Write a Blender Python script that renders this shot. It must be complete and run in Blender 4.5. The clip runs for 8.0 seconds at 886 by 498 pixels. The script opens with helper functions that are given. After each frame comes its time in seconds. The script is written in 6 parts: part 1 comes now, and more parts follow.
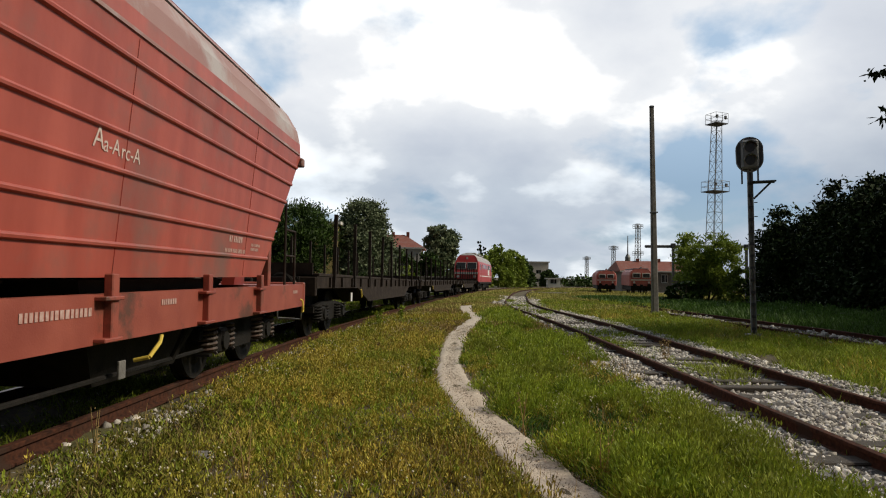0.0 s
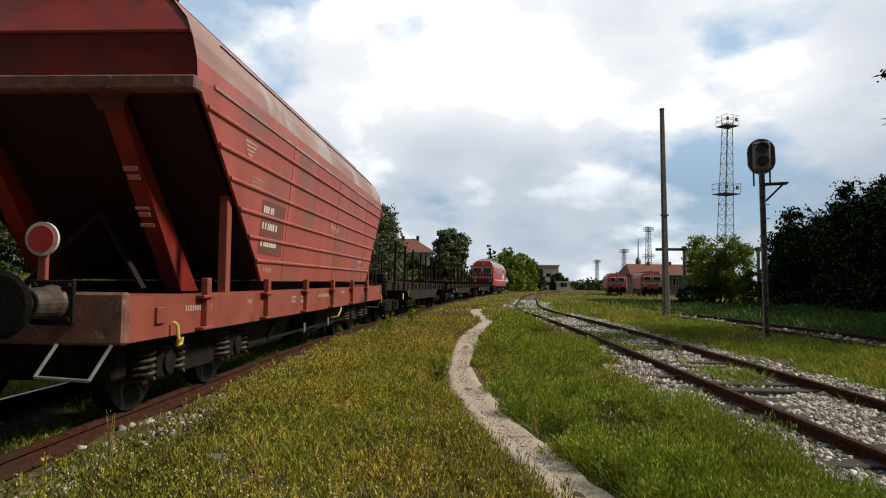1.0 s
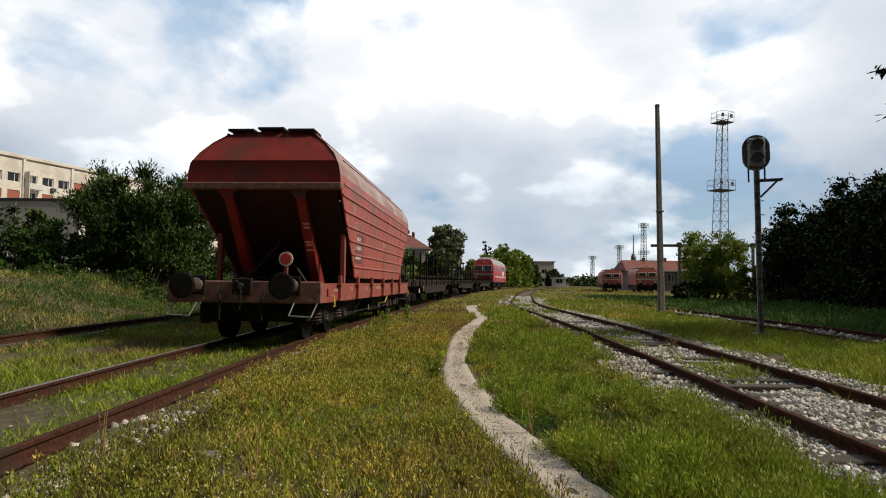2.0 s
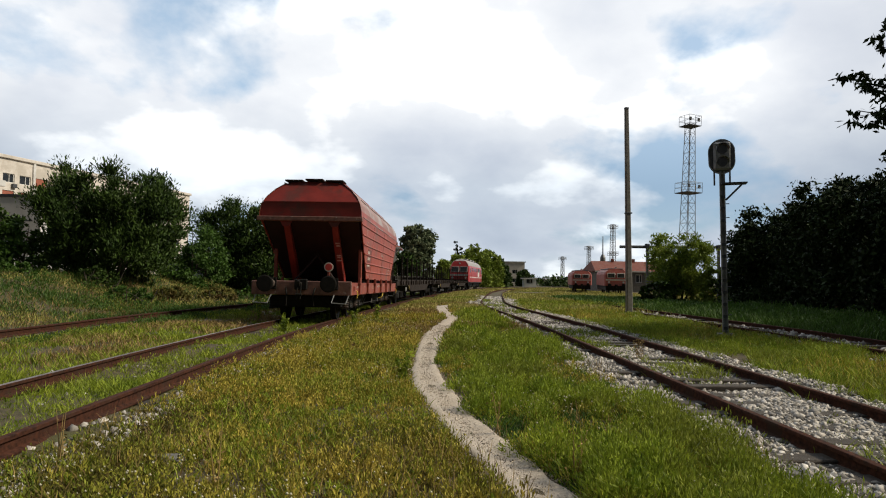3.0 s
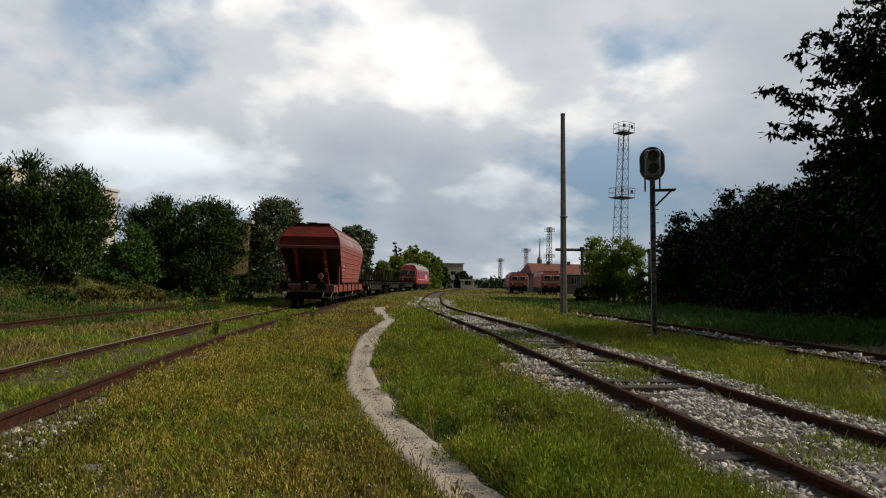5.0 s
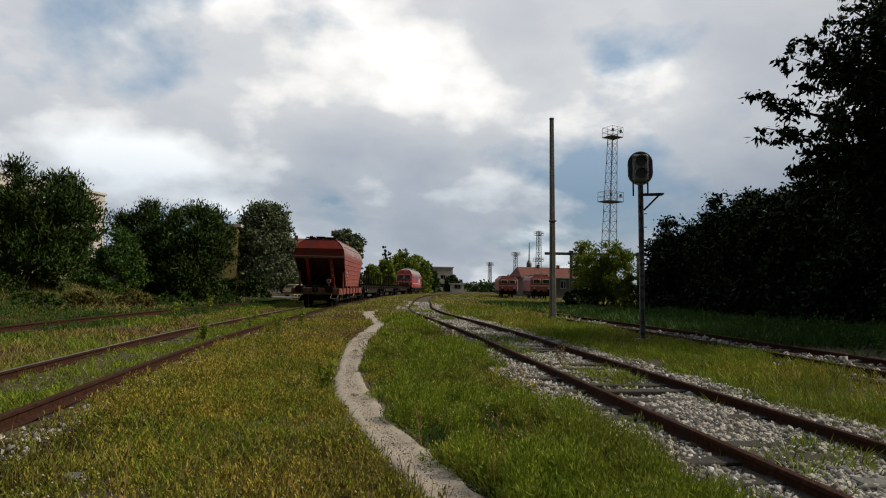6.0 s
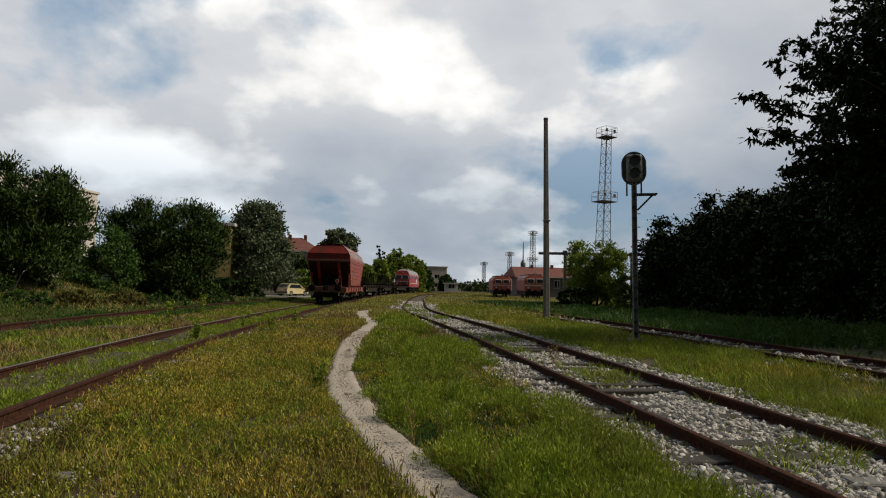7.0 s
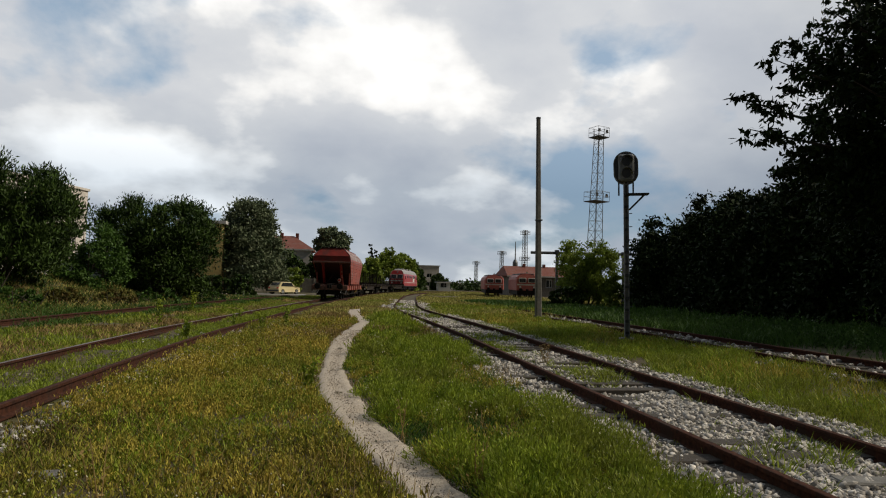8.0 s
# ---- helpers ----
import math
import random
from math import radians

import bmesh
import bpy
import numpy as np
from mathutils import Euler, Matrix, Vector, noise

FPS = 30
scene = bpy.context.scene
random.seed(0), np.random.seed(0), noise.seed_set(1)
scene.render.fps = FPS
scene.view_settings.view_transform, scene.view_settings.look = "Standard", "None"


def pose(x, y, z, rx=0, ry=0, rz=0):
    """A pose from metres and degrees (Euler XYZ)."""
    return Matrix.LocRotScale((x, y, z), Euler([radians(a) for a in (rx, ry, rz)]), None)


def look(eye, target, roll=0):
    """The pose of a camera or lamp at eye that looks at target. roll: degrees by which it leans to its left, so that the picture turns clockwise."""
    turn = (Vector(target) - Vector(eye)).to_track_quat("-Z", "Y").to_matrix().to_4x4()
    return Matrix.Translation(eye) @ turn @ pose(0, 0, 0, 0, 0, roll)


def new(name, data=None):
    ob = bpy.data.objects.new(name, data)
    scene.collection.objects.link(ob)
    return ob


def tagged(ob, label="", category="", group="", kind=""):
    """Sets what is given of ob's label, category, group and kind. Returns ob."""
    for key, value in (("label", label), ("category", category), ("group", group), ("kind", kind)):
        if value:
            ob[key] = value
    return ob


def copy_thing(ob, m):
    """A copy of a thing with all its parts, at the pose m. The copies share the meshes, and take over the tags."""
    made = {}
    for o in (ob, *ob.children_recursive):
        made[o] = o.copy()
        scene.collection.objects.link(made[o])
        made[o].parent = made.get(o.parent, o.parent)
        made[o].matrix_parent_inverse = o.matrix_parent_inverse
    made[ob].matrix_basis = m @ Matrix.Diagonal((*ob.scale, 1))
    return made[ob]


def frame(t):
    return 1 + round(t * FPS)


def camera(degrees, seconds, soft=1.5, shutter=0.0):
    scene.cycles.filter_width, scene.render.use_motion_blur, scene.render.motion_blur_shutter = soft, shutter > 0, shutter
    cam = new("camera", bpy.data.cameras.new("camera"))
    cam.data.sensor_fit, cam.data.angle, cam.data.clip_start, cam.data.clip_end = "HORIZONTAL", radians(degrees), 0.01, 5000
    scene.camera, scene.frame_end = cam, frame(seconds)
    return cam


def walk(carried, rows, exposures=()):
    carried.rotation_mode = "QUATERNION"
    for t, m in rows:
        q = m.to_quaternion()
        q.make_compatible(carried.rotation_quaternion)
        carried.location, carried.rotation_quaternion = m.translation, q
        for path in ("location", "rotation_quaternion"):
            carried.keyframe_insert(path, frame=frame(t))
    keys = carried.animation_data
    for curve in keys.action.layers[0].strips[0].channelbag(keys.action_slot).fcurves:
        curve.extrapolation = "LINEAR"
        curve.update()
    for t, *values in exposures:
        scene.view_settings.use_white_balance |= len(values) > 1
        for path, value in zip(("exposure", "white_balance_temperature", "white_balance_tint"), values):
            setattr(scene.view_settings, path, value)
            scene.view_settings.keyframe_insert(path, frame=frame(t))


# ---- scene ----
# ---------------------------------------------------------------- camera
cam = camera(66.7, 8.0, soft=1.1)
PATH = [
    (0.0, pose(-0.006, -0.017, 1.456, 92.31, -0.82, 0.34)),
    (0.5, pose(-0.026, -0.031, 1.445, 92.27, -1.26, 0.32)),
    (1.0, pose(-0.026, -0.028, 1.449, 92.62, -0.65, 1.17)),
    (2.5, pose(0.000, 0.000, 1.450, 92.20, -0.60, 0.00)),
    (3.0, pose(0.012, 0.004, 1.459, 92.32, -0.89, -1.65)),
    (3.5, pose(0.017, 0.006, 1.465, 92.61, -0.85, -2.96)),
    (4.0, pose(0.029, 0.010, 1.473, 92.62, -0.93, -4.20)),
    (4.5, pose(0.044, 0.010, 1.476, 92.23, -0.96, -5.84)),
    (5.0, pose(0.049, 0.006, 1.485, 92.52, -1.18, -6.85)),
    (6.5, pose(0.070, 0.012, 1.498, 92.87, -1.10, -7.92)),
    (7.0, pose(0.073, 0.010, 1.494, 92.83, -1.23, -8.23)),
    (7.5, pose(0.084, 0.024, 1.493, 92.72, -1.16, -9.02)),
    (8.0, pose(0.083, 0.028, 1.487, 92.76, -1.47, -8.90)),
]
EXPOSURE = [(0.0, -0.08), (1.0, 0.0), (2.5, 0.04), (3.5, 0.0), (4.0, -0.40), (4.5, -0.46), (6.5, -0.48), (8.0, -0.45)]
walk(cam, PATH, EXPOSURE)

# ---------------------------------------------------------------- sky and sun
SUN_AZ, SUN_EL = 96.0, 40.0     # degrees to the right of the line of sight (+y), and above the horizon
sun_dir = Vector((math.sin(radians(SUN_AZ)) * math.cos(radians(SUN_EL)),
                  math.cos(radians(SUN_AZ)) * math.cos(radians(SUN_EL)), math.sin(radians(SUN_EL))))


def link(tree, a, b):
    tree.links.new(a, b)


def build_world():
    world = bpy.data.worlds.new("sky")
    scene.world = world
    world.use_nodes = True
    t = world.node_tree
    t.nodes.clear()
    n = t.nodes.new
    out = n("ShaderNodeOutputWorld")
    bg = n("ShaderNodeBackground")
    sky = n("ShaderNodeTexSky")
    sky.sky_type = "NISHITA"
    sky.sun_disc = False
    sky.sun_elevation, sky.sun_rotation = radians(SUN_EL), radians(SUN_AZ)
    co = n("ShaderNodeTexCoord")
    sep = n("ShaderNodeSeparateXYZ")
    link(t, co.outputs["Generated"], sep.inputs[0])

    def op(kind, a, b=None):
        m = n("ShaderNodeMath")
        m.operation = kind
        for i, v in enumerate((a, b)):
            if v is None:
                continue
            if isinstance(v, (int, float)):
                m.inputs[i].default_value = v
            else:
                link(t, v, m.inputs[i])
        return m.outputs[0]

    def ramp(value, stops):
        r = n("ShaderNodeValToRGB")
        while len(r.color_ramp.elements) < len(stops):
            r.color_ramp.elements.new(0.5)
        for e, (p, c) in zip(r.color_ramp.elements, stops):
            e.position, e.color = p, (*c, 1) if len(c) == 3 else c
        link(t, value, r.inputs[0])
        return r.outputs[0]

    # clouds lie on a flat layer overhead
    lift = op("ADD", op("MAXIMUM", sep.outputs[2], 0.0), 0.42)
    flat = n("ShaderNodeCombineXYZ")
    link(t, op("DIVIDE", sep.outputs[0], lift), flat.inputs[0])
    link(t, op("DIVIDE", sep.outputs[1], lift), flat.inputs[1])

    def fbm(scale, detail, shift, rough=0.55, warp=0.3):
        tex = n("ShaderNodeTexNoise")
        tex.inputs["Scale"].default_value = scale
        tex.inputs["Detail"].default_value = detail
        tex.inputs["Roughness"].default_value = rough
        tex.inputs["Distortion"].default_value = warp
        mp = n("ShaderNodeMapping")
        mp.inputs["Location"].default_value = shift
        link(t, flat.outputs[0], mp.inputs[0])
        link(t, mp.outputs[0], tex.inputs["Vector"])
        return tex.outputs["Fac"]

    cover = ramp(fbm(1.7, 8, (3.1, 1.7, 0), 0.52, 0.1), [(0.40, (0, 0, 0)), (0.475, (1, 1, 1))])
    body = fbm(2.1, 9, (7.4, -2.2, 4), 0.50, 0.0)
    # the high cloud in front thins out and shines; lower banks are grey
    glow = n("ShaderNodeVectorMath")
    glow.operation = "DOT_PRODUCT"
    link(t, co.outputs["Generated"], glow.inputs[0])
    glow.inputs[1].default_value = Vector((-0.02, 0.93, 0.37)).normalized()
    shine = ramp(glow.outputs["Value"], [(0.88, (0, 0, 0)), (0.995, (1, 1, 1))])
    tone = op("ADD", op("ADD", op("MULTIPLY", body, 0.85), 0.045), op("MULTIPLY", shine, 0.19))
    cloud = ramp(tone, [(0.36, (0.64, 0.69, 0.78)), (0.47, (0.76, 0.80, 0.87)), (0.57, (0.92, 0.945, 0.98)), (0.61, (1.25, 1.24, 1.22)), (0.70, (1.75, 1.73, 1.68))])
    blue = n("ShaderNodeMix")
    blue.data_type, blue.blend_type = "RGBA", "MIX"
    blue.inputs["Factor"].default_value = 0.55
    dim = n("ShaderNodeVectorMath")
    dim.operation = "SCALE"
    dim.inputs["Scale"].default_value = 0.12
    link(t, sky.outputs[0], dim.inputs[0])
    link(t, dim.outputs[0], blue.inputs["A"])
    blue.inputs["B"].default_value = (0.62, 0.80, 0.98, 1)
    mix = n("ShaderNodeMix")
    mix.data_type = "RGBA"
    link(t, cover, mix.inputs["Factor"])
    link(t, blue.outputs["Result"], mix.inputs["A"])
    link(t, cloud, mix.inputs["B"])
    # unseen sky away from the glow is dimmed, to deepen shade in the scene
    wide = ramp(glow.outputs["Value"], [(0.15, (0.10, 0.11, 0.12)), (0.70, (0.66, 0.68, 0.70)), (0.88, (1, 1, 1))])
    dimmed = n("ShaderNodeMix")
    dimmed.data_type, dimmed.blend_type = "RGBA", "MULTIPLY"
    dimmed.inputs["Factor"].default_value = 1.0
    link(t, mix.outputs["Result"], dimmed.inputs["A"])
    link(t, wide, dimmed.inputs["B"])
    # the far cloud base along the horizon is bluish grey
    low = ramp(sep.outputs[2], [(0.0, (0.70, 0.75, 0.80)), (0.13, (0.62, 0.68, 0.75)), (0.25, (1, 1, 1))])
    haze = n("ShaderNodeMix")
    haze.data_type, haze.blend_type = "RGBA", "MULTIPLY"
    haze.inputs["Factor"].default_value = 1.0
    link(t, dimmed.outputs["Result"], haze.inputs["A"])
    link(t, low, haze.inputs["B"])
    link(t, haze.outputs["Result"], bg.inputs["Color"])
    bg.inputs["Strength"].default_value = 1.0
    link(t, bg.outputs[0], out.inputs[0])


build_world()
sun = new("sun", bpy.data.lights.new("sun", "SUN"))
sun.data.energy, sun.data.angle, sun.data.color = 3.4, radians(9), (1.0, 0.90, 0.72)
sun.matrix_world = look(sun_dir * 300, (0, 0, 0))

# ---------------------------------------------------------------- materials
def surface(name, dark, light, scale=6.0, rough=0.8, metal=0.0, bump=0.15, bump_scale=60.0, spread=0.0,
            patch=None, patch_scale=0.7, patch_at=(0.5, 0.62), streak=None, spec=0.5, leafy=0.0):
    """A two-scale surface: fine grain between two tones, and larger patches of a third tone."""
    m = bpy.data.materials.new(name)
    m.use_nodes = True
    t = m.node_tree
    b = t.nodes["Principled BSDF"]
    n = t.nodes.new
    co = n("ShaderNodeTexCoord")
    grain = n("ShaderNodeTexNoise")
    grain.inputs["Scale"].default_value, grain.inputs["Detail"].default_value = scale, 6
    link(t, co.outputs["Object"], grain.inputs["Vector"])
    if streak:
        mp = n("ShaderNodeMapping")
        mp.inputs["Scale"].default_value = streak
        link(t, co.outputs["Object"], mp.inputs[0])
        link(t, mp.outputs[0], grain.inputs["Vector"])
    r = n("ShaderNodeValToRGB")
    r.color_ramp.elements[0].position, r.color_ramp.elements[1].position = 0.3, 0.7
    r.color_ramp.elements[0].color, r.color_ramp.elements[1].color = (*dark, 1), (*light, 1)
    link(t, grain.outputs["Fac"], r.inputs[0])
    colour = r.outputs[0]
    if patch:
        big = n("ShaderNodeTexNoise")
        big.inputs["Scale"].default_value, big.inputs["Detail"].default_value = patch_scale, 7
        big.inputs["Roughness"].default_value = 0.65
        link(t, co.outputs["Object"], big.inputs["Vector"])
        pr = n("ShaderNodeValToRGB")
        pr.color_ramp.elements[0].position, pr.color_ramp.elements[1].position = patch_at
        link(t, big.outputs["Fac"], pr.inputs[0])
        mix = n("ShaderNodeMix")
        mix.data_type = "RGBA"
        link(t, pr.outputs[0], mix.inputs["Factor"])
        link(t, colour, mix.inputs["A"])
        mix.inputs["B"].default_value = (*patch, 1)
        colour = mix.outputs["Result"]
    if spread:
        geo = n("ShaderNodeNewGeometry")
        hsv = n("ShaderNodeHueSaturation")
        mr = n("ShaderNodeMapRange")
        mr.inputs["To Min"].default_value, mr.inputs["To Max"].default_value = 1 - spread, 1 + spread
        link(t, geo.outputs["Random Per Island"], mr.inputs["Value"])
        link(t, mr.outputs[0], hsv.inputs["Value"])
        link(t, colour, hsv.inputs["Color"])
        colour = hsv.outputs[0]
    link(t, colour, b.inputs["Base Color"])
    b.inputs["Roughness"].default_value, b.inputs["Metallic"].default_value = rough, metal
    b.inputs["Specular IOR Level"].default_value = spec
    if bump:
        fine = n("ShaderNodeTexNoise")
        fine.inputs["Scale"].default_value, fine.inputs["Detail"].default_value = bump_scale, 4
        link(t, co.outputs["Object"], fine.inputs["Vector"])
        bp = n("ShaderNodeBump")
        bp.inputs["Strength"].default_value, bp.inputs["Distance"].default_value = bump, 0.02
        link(t, fine.outputs["Fac"], bp.inputs["Height"])
        link(t, bp.outputs[0], b.inputs["Normal"])
    if leafy:
        tr = n("ShaderNodeBsdfTranslucent")
        link(t, colour, tr.inputs["Color"])
        ms = n("ShaderNodeMixShader")
        ms.inputs[0].default_value = leafy
        link(t, b.outputs[0], ms.inputs[1])
        link(t, tr.outputs[0], ms.inputs[2])
        link(t, ms.outputs[0], t.nodes["Material Output"].inputs["Surface"])
    return m


M = {
    "soil": surface("soil", (0.050, 0.038, 0.020), (0.125, 0.096, 0.046), 9, 0.95, bump=0.6, bump_scale=25, patch=(0.068, 0.068, 0.018), patch_scale=0.45),
    "sand": surface("path_sand", (0.36, 0.30, 0.235), (0.62, 0.54, 0.45), 55, 0.95, bump=0.35, bump_scale=60, patch=(0.40, 0.33, 0.255), patch_scale=1.8, patch_at=(0.50, 0.75)),
    "ballast": surface("ballast_bed", (0.035, 0.030, 0.024), (0.12, 0.105, 0.085), 30, 0.95, bump=0.8, bump_scale=40, patch=(0.055, 0.048, 0.034), patch_scale=1.2),
    "stone": surface("ballast_stone", (0.26, 0.235, 0.205), (0.58, 0.545, 0.50), 9, 0.9, bump=0.3, spread=0.6),
    "grit": surface("path_grit", (0.26, 0.215, 0.165), (0.62, 0.54, 0.45), 60, 0.95, bump=0, spread=0.6),
    "rail": surface("rusty_rail", (0.030, 0.014, 0.010), (0.095, 0.036, 0.021), 20, 0.95, bump=0.2, patch=(0.05, 0.028, 0.02), patch_scale=3, spec=0.15),
    "rail_top": surface("worn_rail_head", (0.14, 0.10, 0.08), (0.28, 0.22, 0.19), 20, 0.4, metal=0.6, bump=0.05),
    "sleeper": surface("old_sleeper_wood", (0.030, 0.024, 0.019), (0.085, 0.070, 0.056), 8, 0.9, streak=(1, 14, 14), bump=0.4),
    "meadow": surface("meadow_grass", (0.26, 0.215, 0.032), (0.62, 0.49, 0.095), 5.0, 0.7, bump=0, spread=0.45, patch=(0.22, 0.26, 0.030), patch_scale=0.6, patch_at=(0.46, 0.62), spec=0.2, leafy=0.15),
    "lush": surface("lush_grass", (0.115, 0.185, 0.014), (0.38, 0.44, 0.045), 4.0, 0.6, bump=0, spread=0.45, patch=(0.23, 0.26, 0.036), patch_scale=0.6, spec=0.25, leafy=0.25),
    "olive": surface("olive_weed", (0.10, 0.105, 0.026), (0.21, 0.17, 0.045), 4.0, 0.75, bump=0, spread=0.4, patch=(0.16, 0.095, 0.045), patch_scale=0.9, patch_at=(0.52, 0.66), spec=0.2, leafy=0.2),
    "straw": surface("sunlit_straw_grass", (0.30, 0.28, 0.075), (0.50, 0.44, 0.15), 0.6, 0.8, bump=0, spread=0.35, patch=(0.24, 0.29, 0.045), patch_scale=0.15, spec=0.2, leafy=0.15),
    "dry": surface("dry_stalks", (0.22, 0.15, 0.06), (0.40, 0.29, 0.12), 2, 0.8, bump=0, spread=0.4, spec=0.2),
    "flower": surface("small_white_flower", (0.50, 0.47, 0.34), (0.66, 0.62, 0.46), 20, 0.8, bump=0),
    "seed_head": surface("yellow_seed_head", (0.36, 0.31, 0.06), (0.54, 0.45, 0.11), 20, 0.8, bump=0),
    "weed": surface("weed_leaf", (0.045, 0.10, 0.014), (0.09, 0.17, 0.03), 3, 0.6, bump=0, spread=0.4, spec=0.25, leafy=0.2),
    "leaf": surface("tree_leaf", (0.021, 0.046, 0.008), (0.062, 0.106, 0.018), 0.8, 0.6, bump=0, spread=0.6, spec=0.2, leafy=0.06),
    "leaf_dark": surface("dark_tree_leaf", (0.012, 0.026, 0.007), (0.030, 0.052, 0.012), 0.8, 0.7, bump=0, spread=0.5, spec=0.15),
    "leaf_silver": surface("silvery_needle", (0.06, 0.095, 0.045), (0.22, 0.25, 0.15), 0.9, 0.65, bump=0, spread=0.4, spec=0.2, leafy=0.1),
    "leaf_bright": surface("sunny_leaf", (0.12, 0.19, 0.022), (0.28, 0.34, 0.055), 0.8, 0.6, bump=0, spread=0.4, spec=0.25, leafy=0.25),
    "bark": surface("bark", (0.05, 0.04, 0.03), (0.12, 0.10, 0.08), 6, 0.95, streak=(10, 10, 1.5), bump=0.6),
    "red": surface("faded_red_paint", (0.31, 0.056, 0.038), (0.45, 0.098, 0.068), 3.0, 0.5, bump=0.12, bump_scale=6, patch=(0.22, 0.105, 0.085), patch_scale=0.9, patch_at=(0.50, 0.72), streak=(1, 1, 0.25)),
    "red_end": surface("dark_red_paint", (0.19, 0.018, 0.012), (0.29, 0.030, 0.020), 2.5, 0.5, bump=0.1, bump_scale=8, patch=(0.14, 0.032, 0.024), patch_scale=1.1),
    # wagon red taken almost to black: the shade of the end recesses, as colour
    "shaded_red": surface("recess_shaded_red_paint", (0.012, 0.005, 0.004), (0.030, 0.008, 0.006), 3, 0.7, bump=0.1, patch=(0.02, 0.008, 0.007), patch_scale=1.5),
    "faded": surface("faded_white_marking", (0.40, 0.20, 0.165), (0.58, 0.42, 0.38), 25, 0.8, bump=0),
    "faded_bright": surface("worn_white_stencil", (0.50, 0.36, 0.32), (0.72, 0.64, 0.60), 18, 0.8, bump=0),
    "panel_red": surface("repainted_red_panel", (0.15, 0.045, 0.035), (0.20, 0.065, 0.05), 4, 0.6, bump=0.05),
    "roof_pale": surface("weathered_pale_roof_paint", (0.27, 0.125, 0.108), (0.37, 0.235, 0.215), 1.6, 0.6, bump=0.05, patch=(0.40, 0.355, 0.35), patch_scale=0.7, streak=(3, 0.4, 1)),
    "sill": surface("wagon_frame_paint", (0.24, 0.050, 0.033), (0.34, 0.085, 0.055), 3, 0.6, bump=0.1, patch=(0.11, 0.045, 0.03), patch_scale=1.7, patch_at=(0.55, 0.66)),
    "beam": surface("dusty_red_beam", (0.13, 0.062, 0.050), (0.27, 0.13, 0.105), 7, 0.65, bump=0.15, patch=(0.36, 0.31, 0.28), patch_scale=9, patch_at=(0.60, 0.70)),
    "grime": surface("greasy_black_iron", (0.006, 0.0055, 0.005), (0.018, 0.015, 0.013), 9, 0.75, bump=0.3, spec=0.25),
    "iron": surface("rusty_grey_iron", (0.06, 0.045, 0.04), (0.16, 0.13, 0.11), 10, 0.6, metal=0.5, bump=0.2, patch=(0.07, 0.035, 0.025), patch_scale=4),
    "white": surface("white_lettering", (0.62, 0.58, 0.53), (0.78, 0.75, 0.70), 30, 0.8, bump=0),
    "yellow": surface("yellow_handle_paint", (0.60, 0.42, 0.05), (0.75, 0.56, 0.10), 10, 0.6, bump=0),
    "signal_red": surface("red_disc", (0.55, 0.04, 0.035), (0.65, 0.06, 0.05), 8, 0.5, bump=0),
    "stake": surface("dark_brown_steel", (0.018, 0.013, 0.011), (0.045, 0.034, 0.028), 7, 0.9, bump=0.2, spec=0.15),
    "loco_red": surface("loco_red_paint", (0.36, 0.030, 0.034), (0.46, 0.048, 0.048), 2, 0.4, bump=0.03, patch=(0.38, 0.035, 0.03), patch_scale=0.5),
    "loco_faded": surface("faded_loco_red", (0.36, 0.075, 0.055), (0.48, 0.14, 0.11), 2, 0.6, bump=0.05, patch=(0.30, 0.10, 0.08), patch_scale=0.8),
    "loco_roof": surface("loco_roof_grey", (0.26, 0.25, 0.25), (0.42, 0.40, 0.40), 2, 0.6, bump=0.05),
    "glass": surface("dark_window_glass", (0.02, 0.022, 0.025), (0.035, 0.04, 0.045), 3, 0.08, bump=0),
    "concrete": surface("pole_concrete", (0.125, 0.12, 0.112), (0.24, 0.23, 0.215), 8, 0.9, bump=0.4, patch=(0.15, 0.135, 0.12), patch_scale=1.5),
    "galv": surface("dull_grey_steel", (0.20, 0.21, 0.22), (0.34, 0.35, 0.36), 9, 0.55, metal=0.4, bump=0.1, patch=(0.14, 0.12, 0.11), patch_scale=3),
    "dark_steel": surface("dark_steel", (0.050, 0.054, 0.062), (0.11, 0.115, 0.13), 9, 0.6, metal=0.3, bump=0.1),
    "lens": surface("signal_lens", (0.05, 0.05, 0.055), (0.10, 0.10, 0.11), 4, 0.15, bump=0),
    "plaster": surface("pale_plaster", (0.68, 0.62, 0.56), (0.80, 0.75, 0.70), 1.5, 0.9, bump=0.1, patch=(0.60, 0.55, 0.49), patch_scale=0.3),
    "plaster_grey": surface("grey_white_plaster", (0.66, 0.65, 0.64), (0.78, 0.77, 0.76), 1.0, 0.9, bump=0.1, patch=(0.60, 0.585, 0.57), patch_scale=0.3),
    "plaster_yellow": surface("yellow_plaster", (0.55, 0.42, 0.16), (0.68, 0.53, 0.23), 1.5, 0.9, bump=0.1, patch=(0.47, 0.36, 0.16), patch_scale=0.4),
    "tile_red": surface("red_roof_tiles", (0.17, 0.050, 0.036), (0.26, 0.085, 0.058), 5, 0.85, bump=0.3, patch=(0.22, 0.10, 0.08), patch_scale=0.8),
    "blind": surface("brick_red_panel", (0.32, 0.10, 0.065), (0.42, 0.14, 0.09), 4, 0.8, bump=0.05),
    "frame_white": surface("white_window_frame", (0.70, 0.70, 0.69), (0.80, 0.80, 0.78), 6, 0.6, bump=0),
    "car": surface("cream_car_paint", (0.66, 0.55, 0.30), (0.74, 0.63, 0.37), 2, 0.3, bump=0),
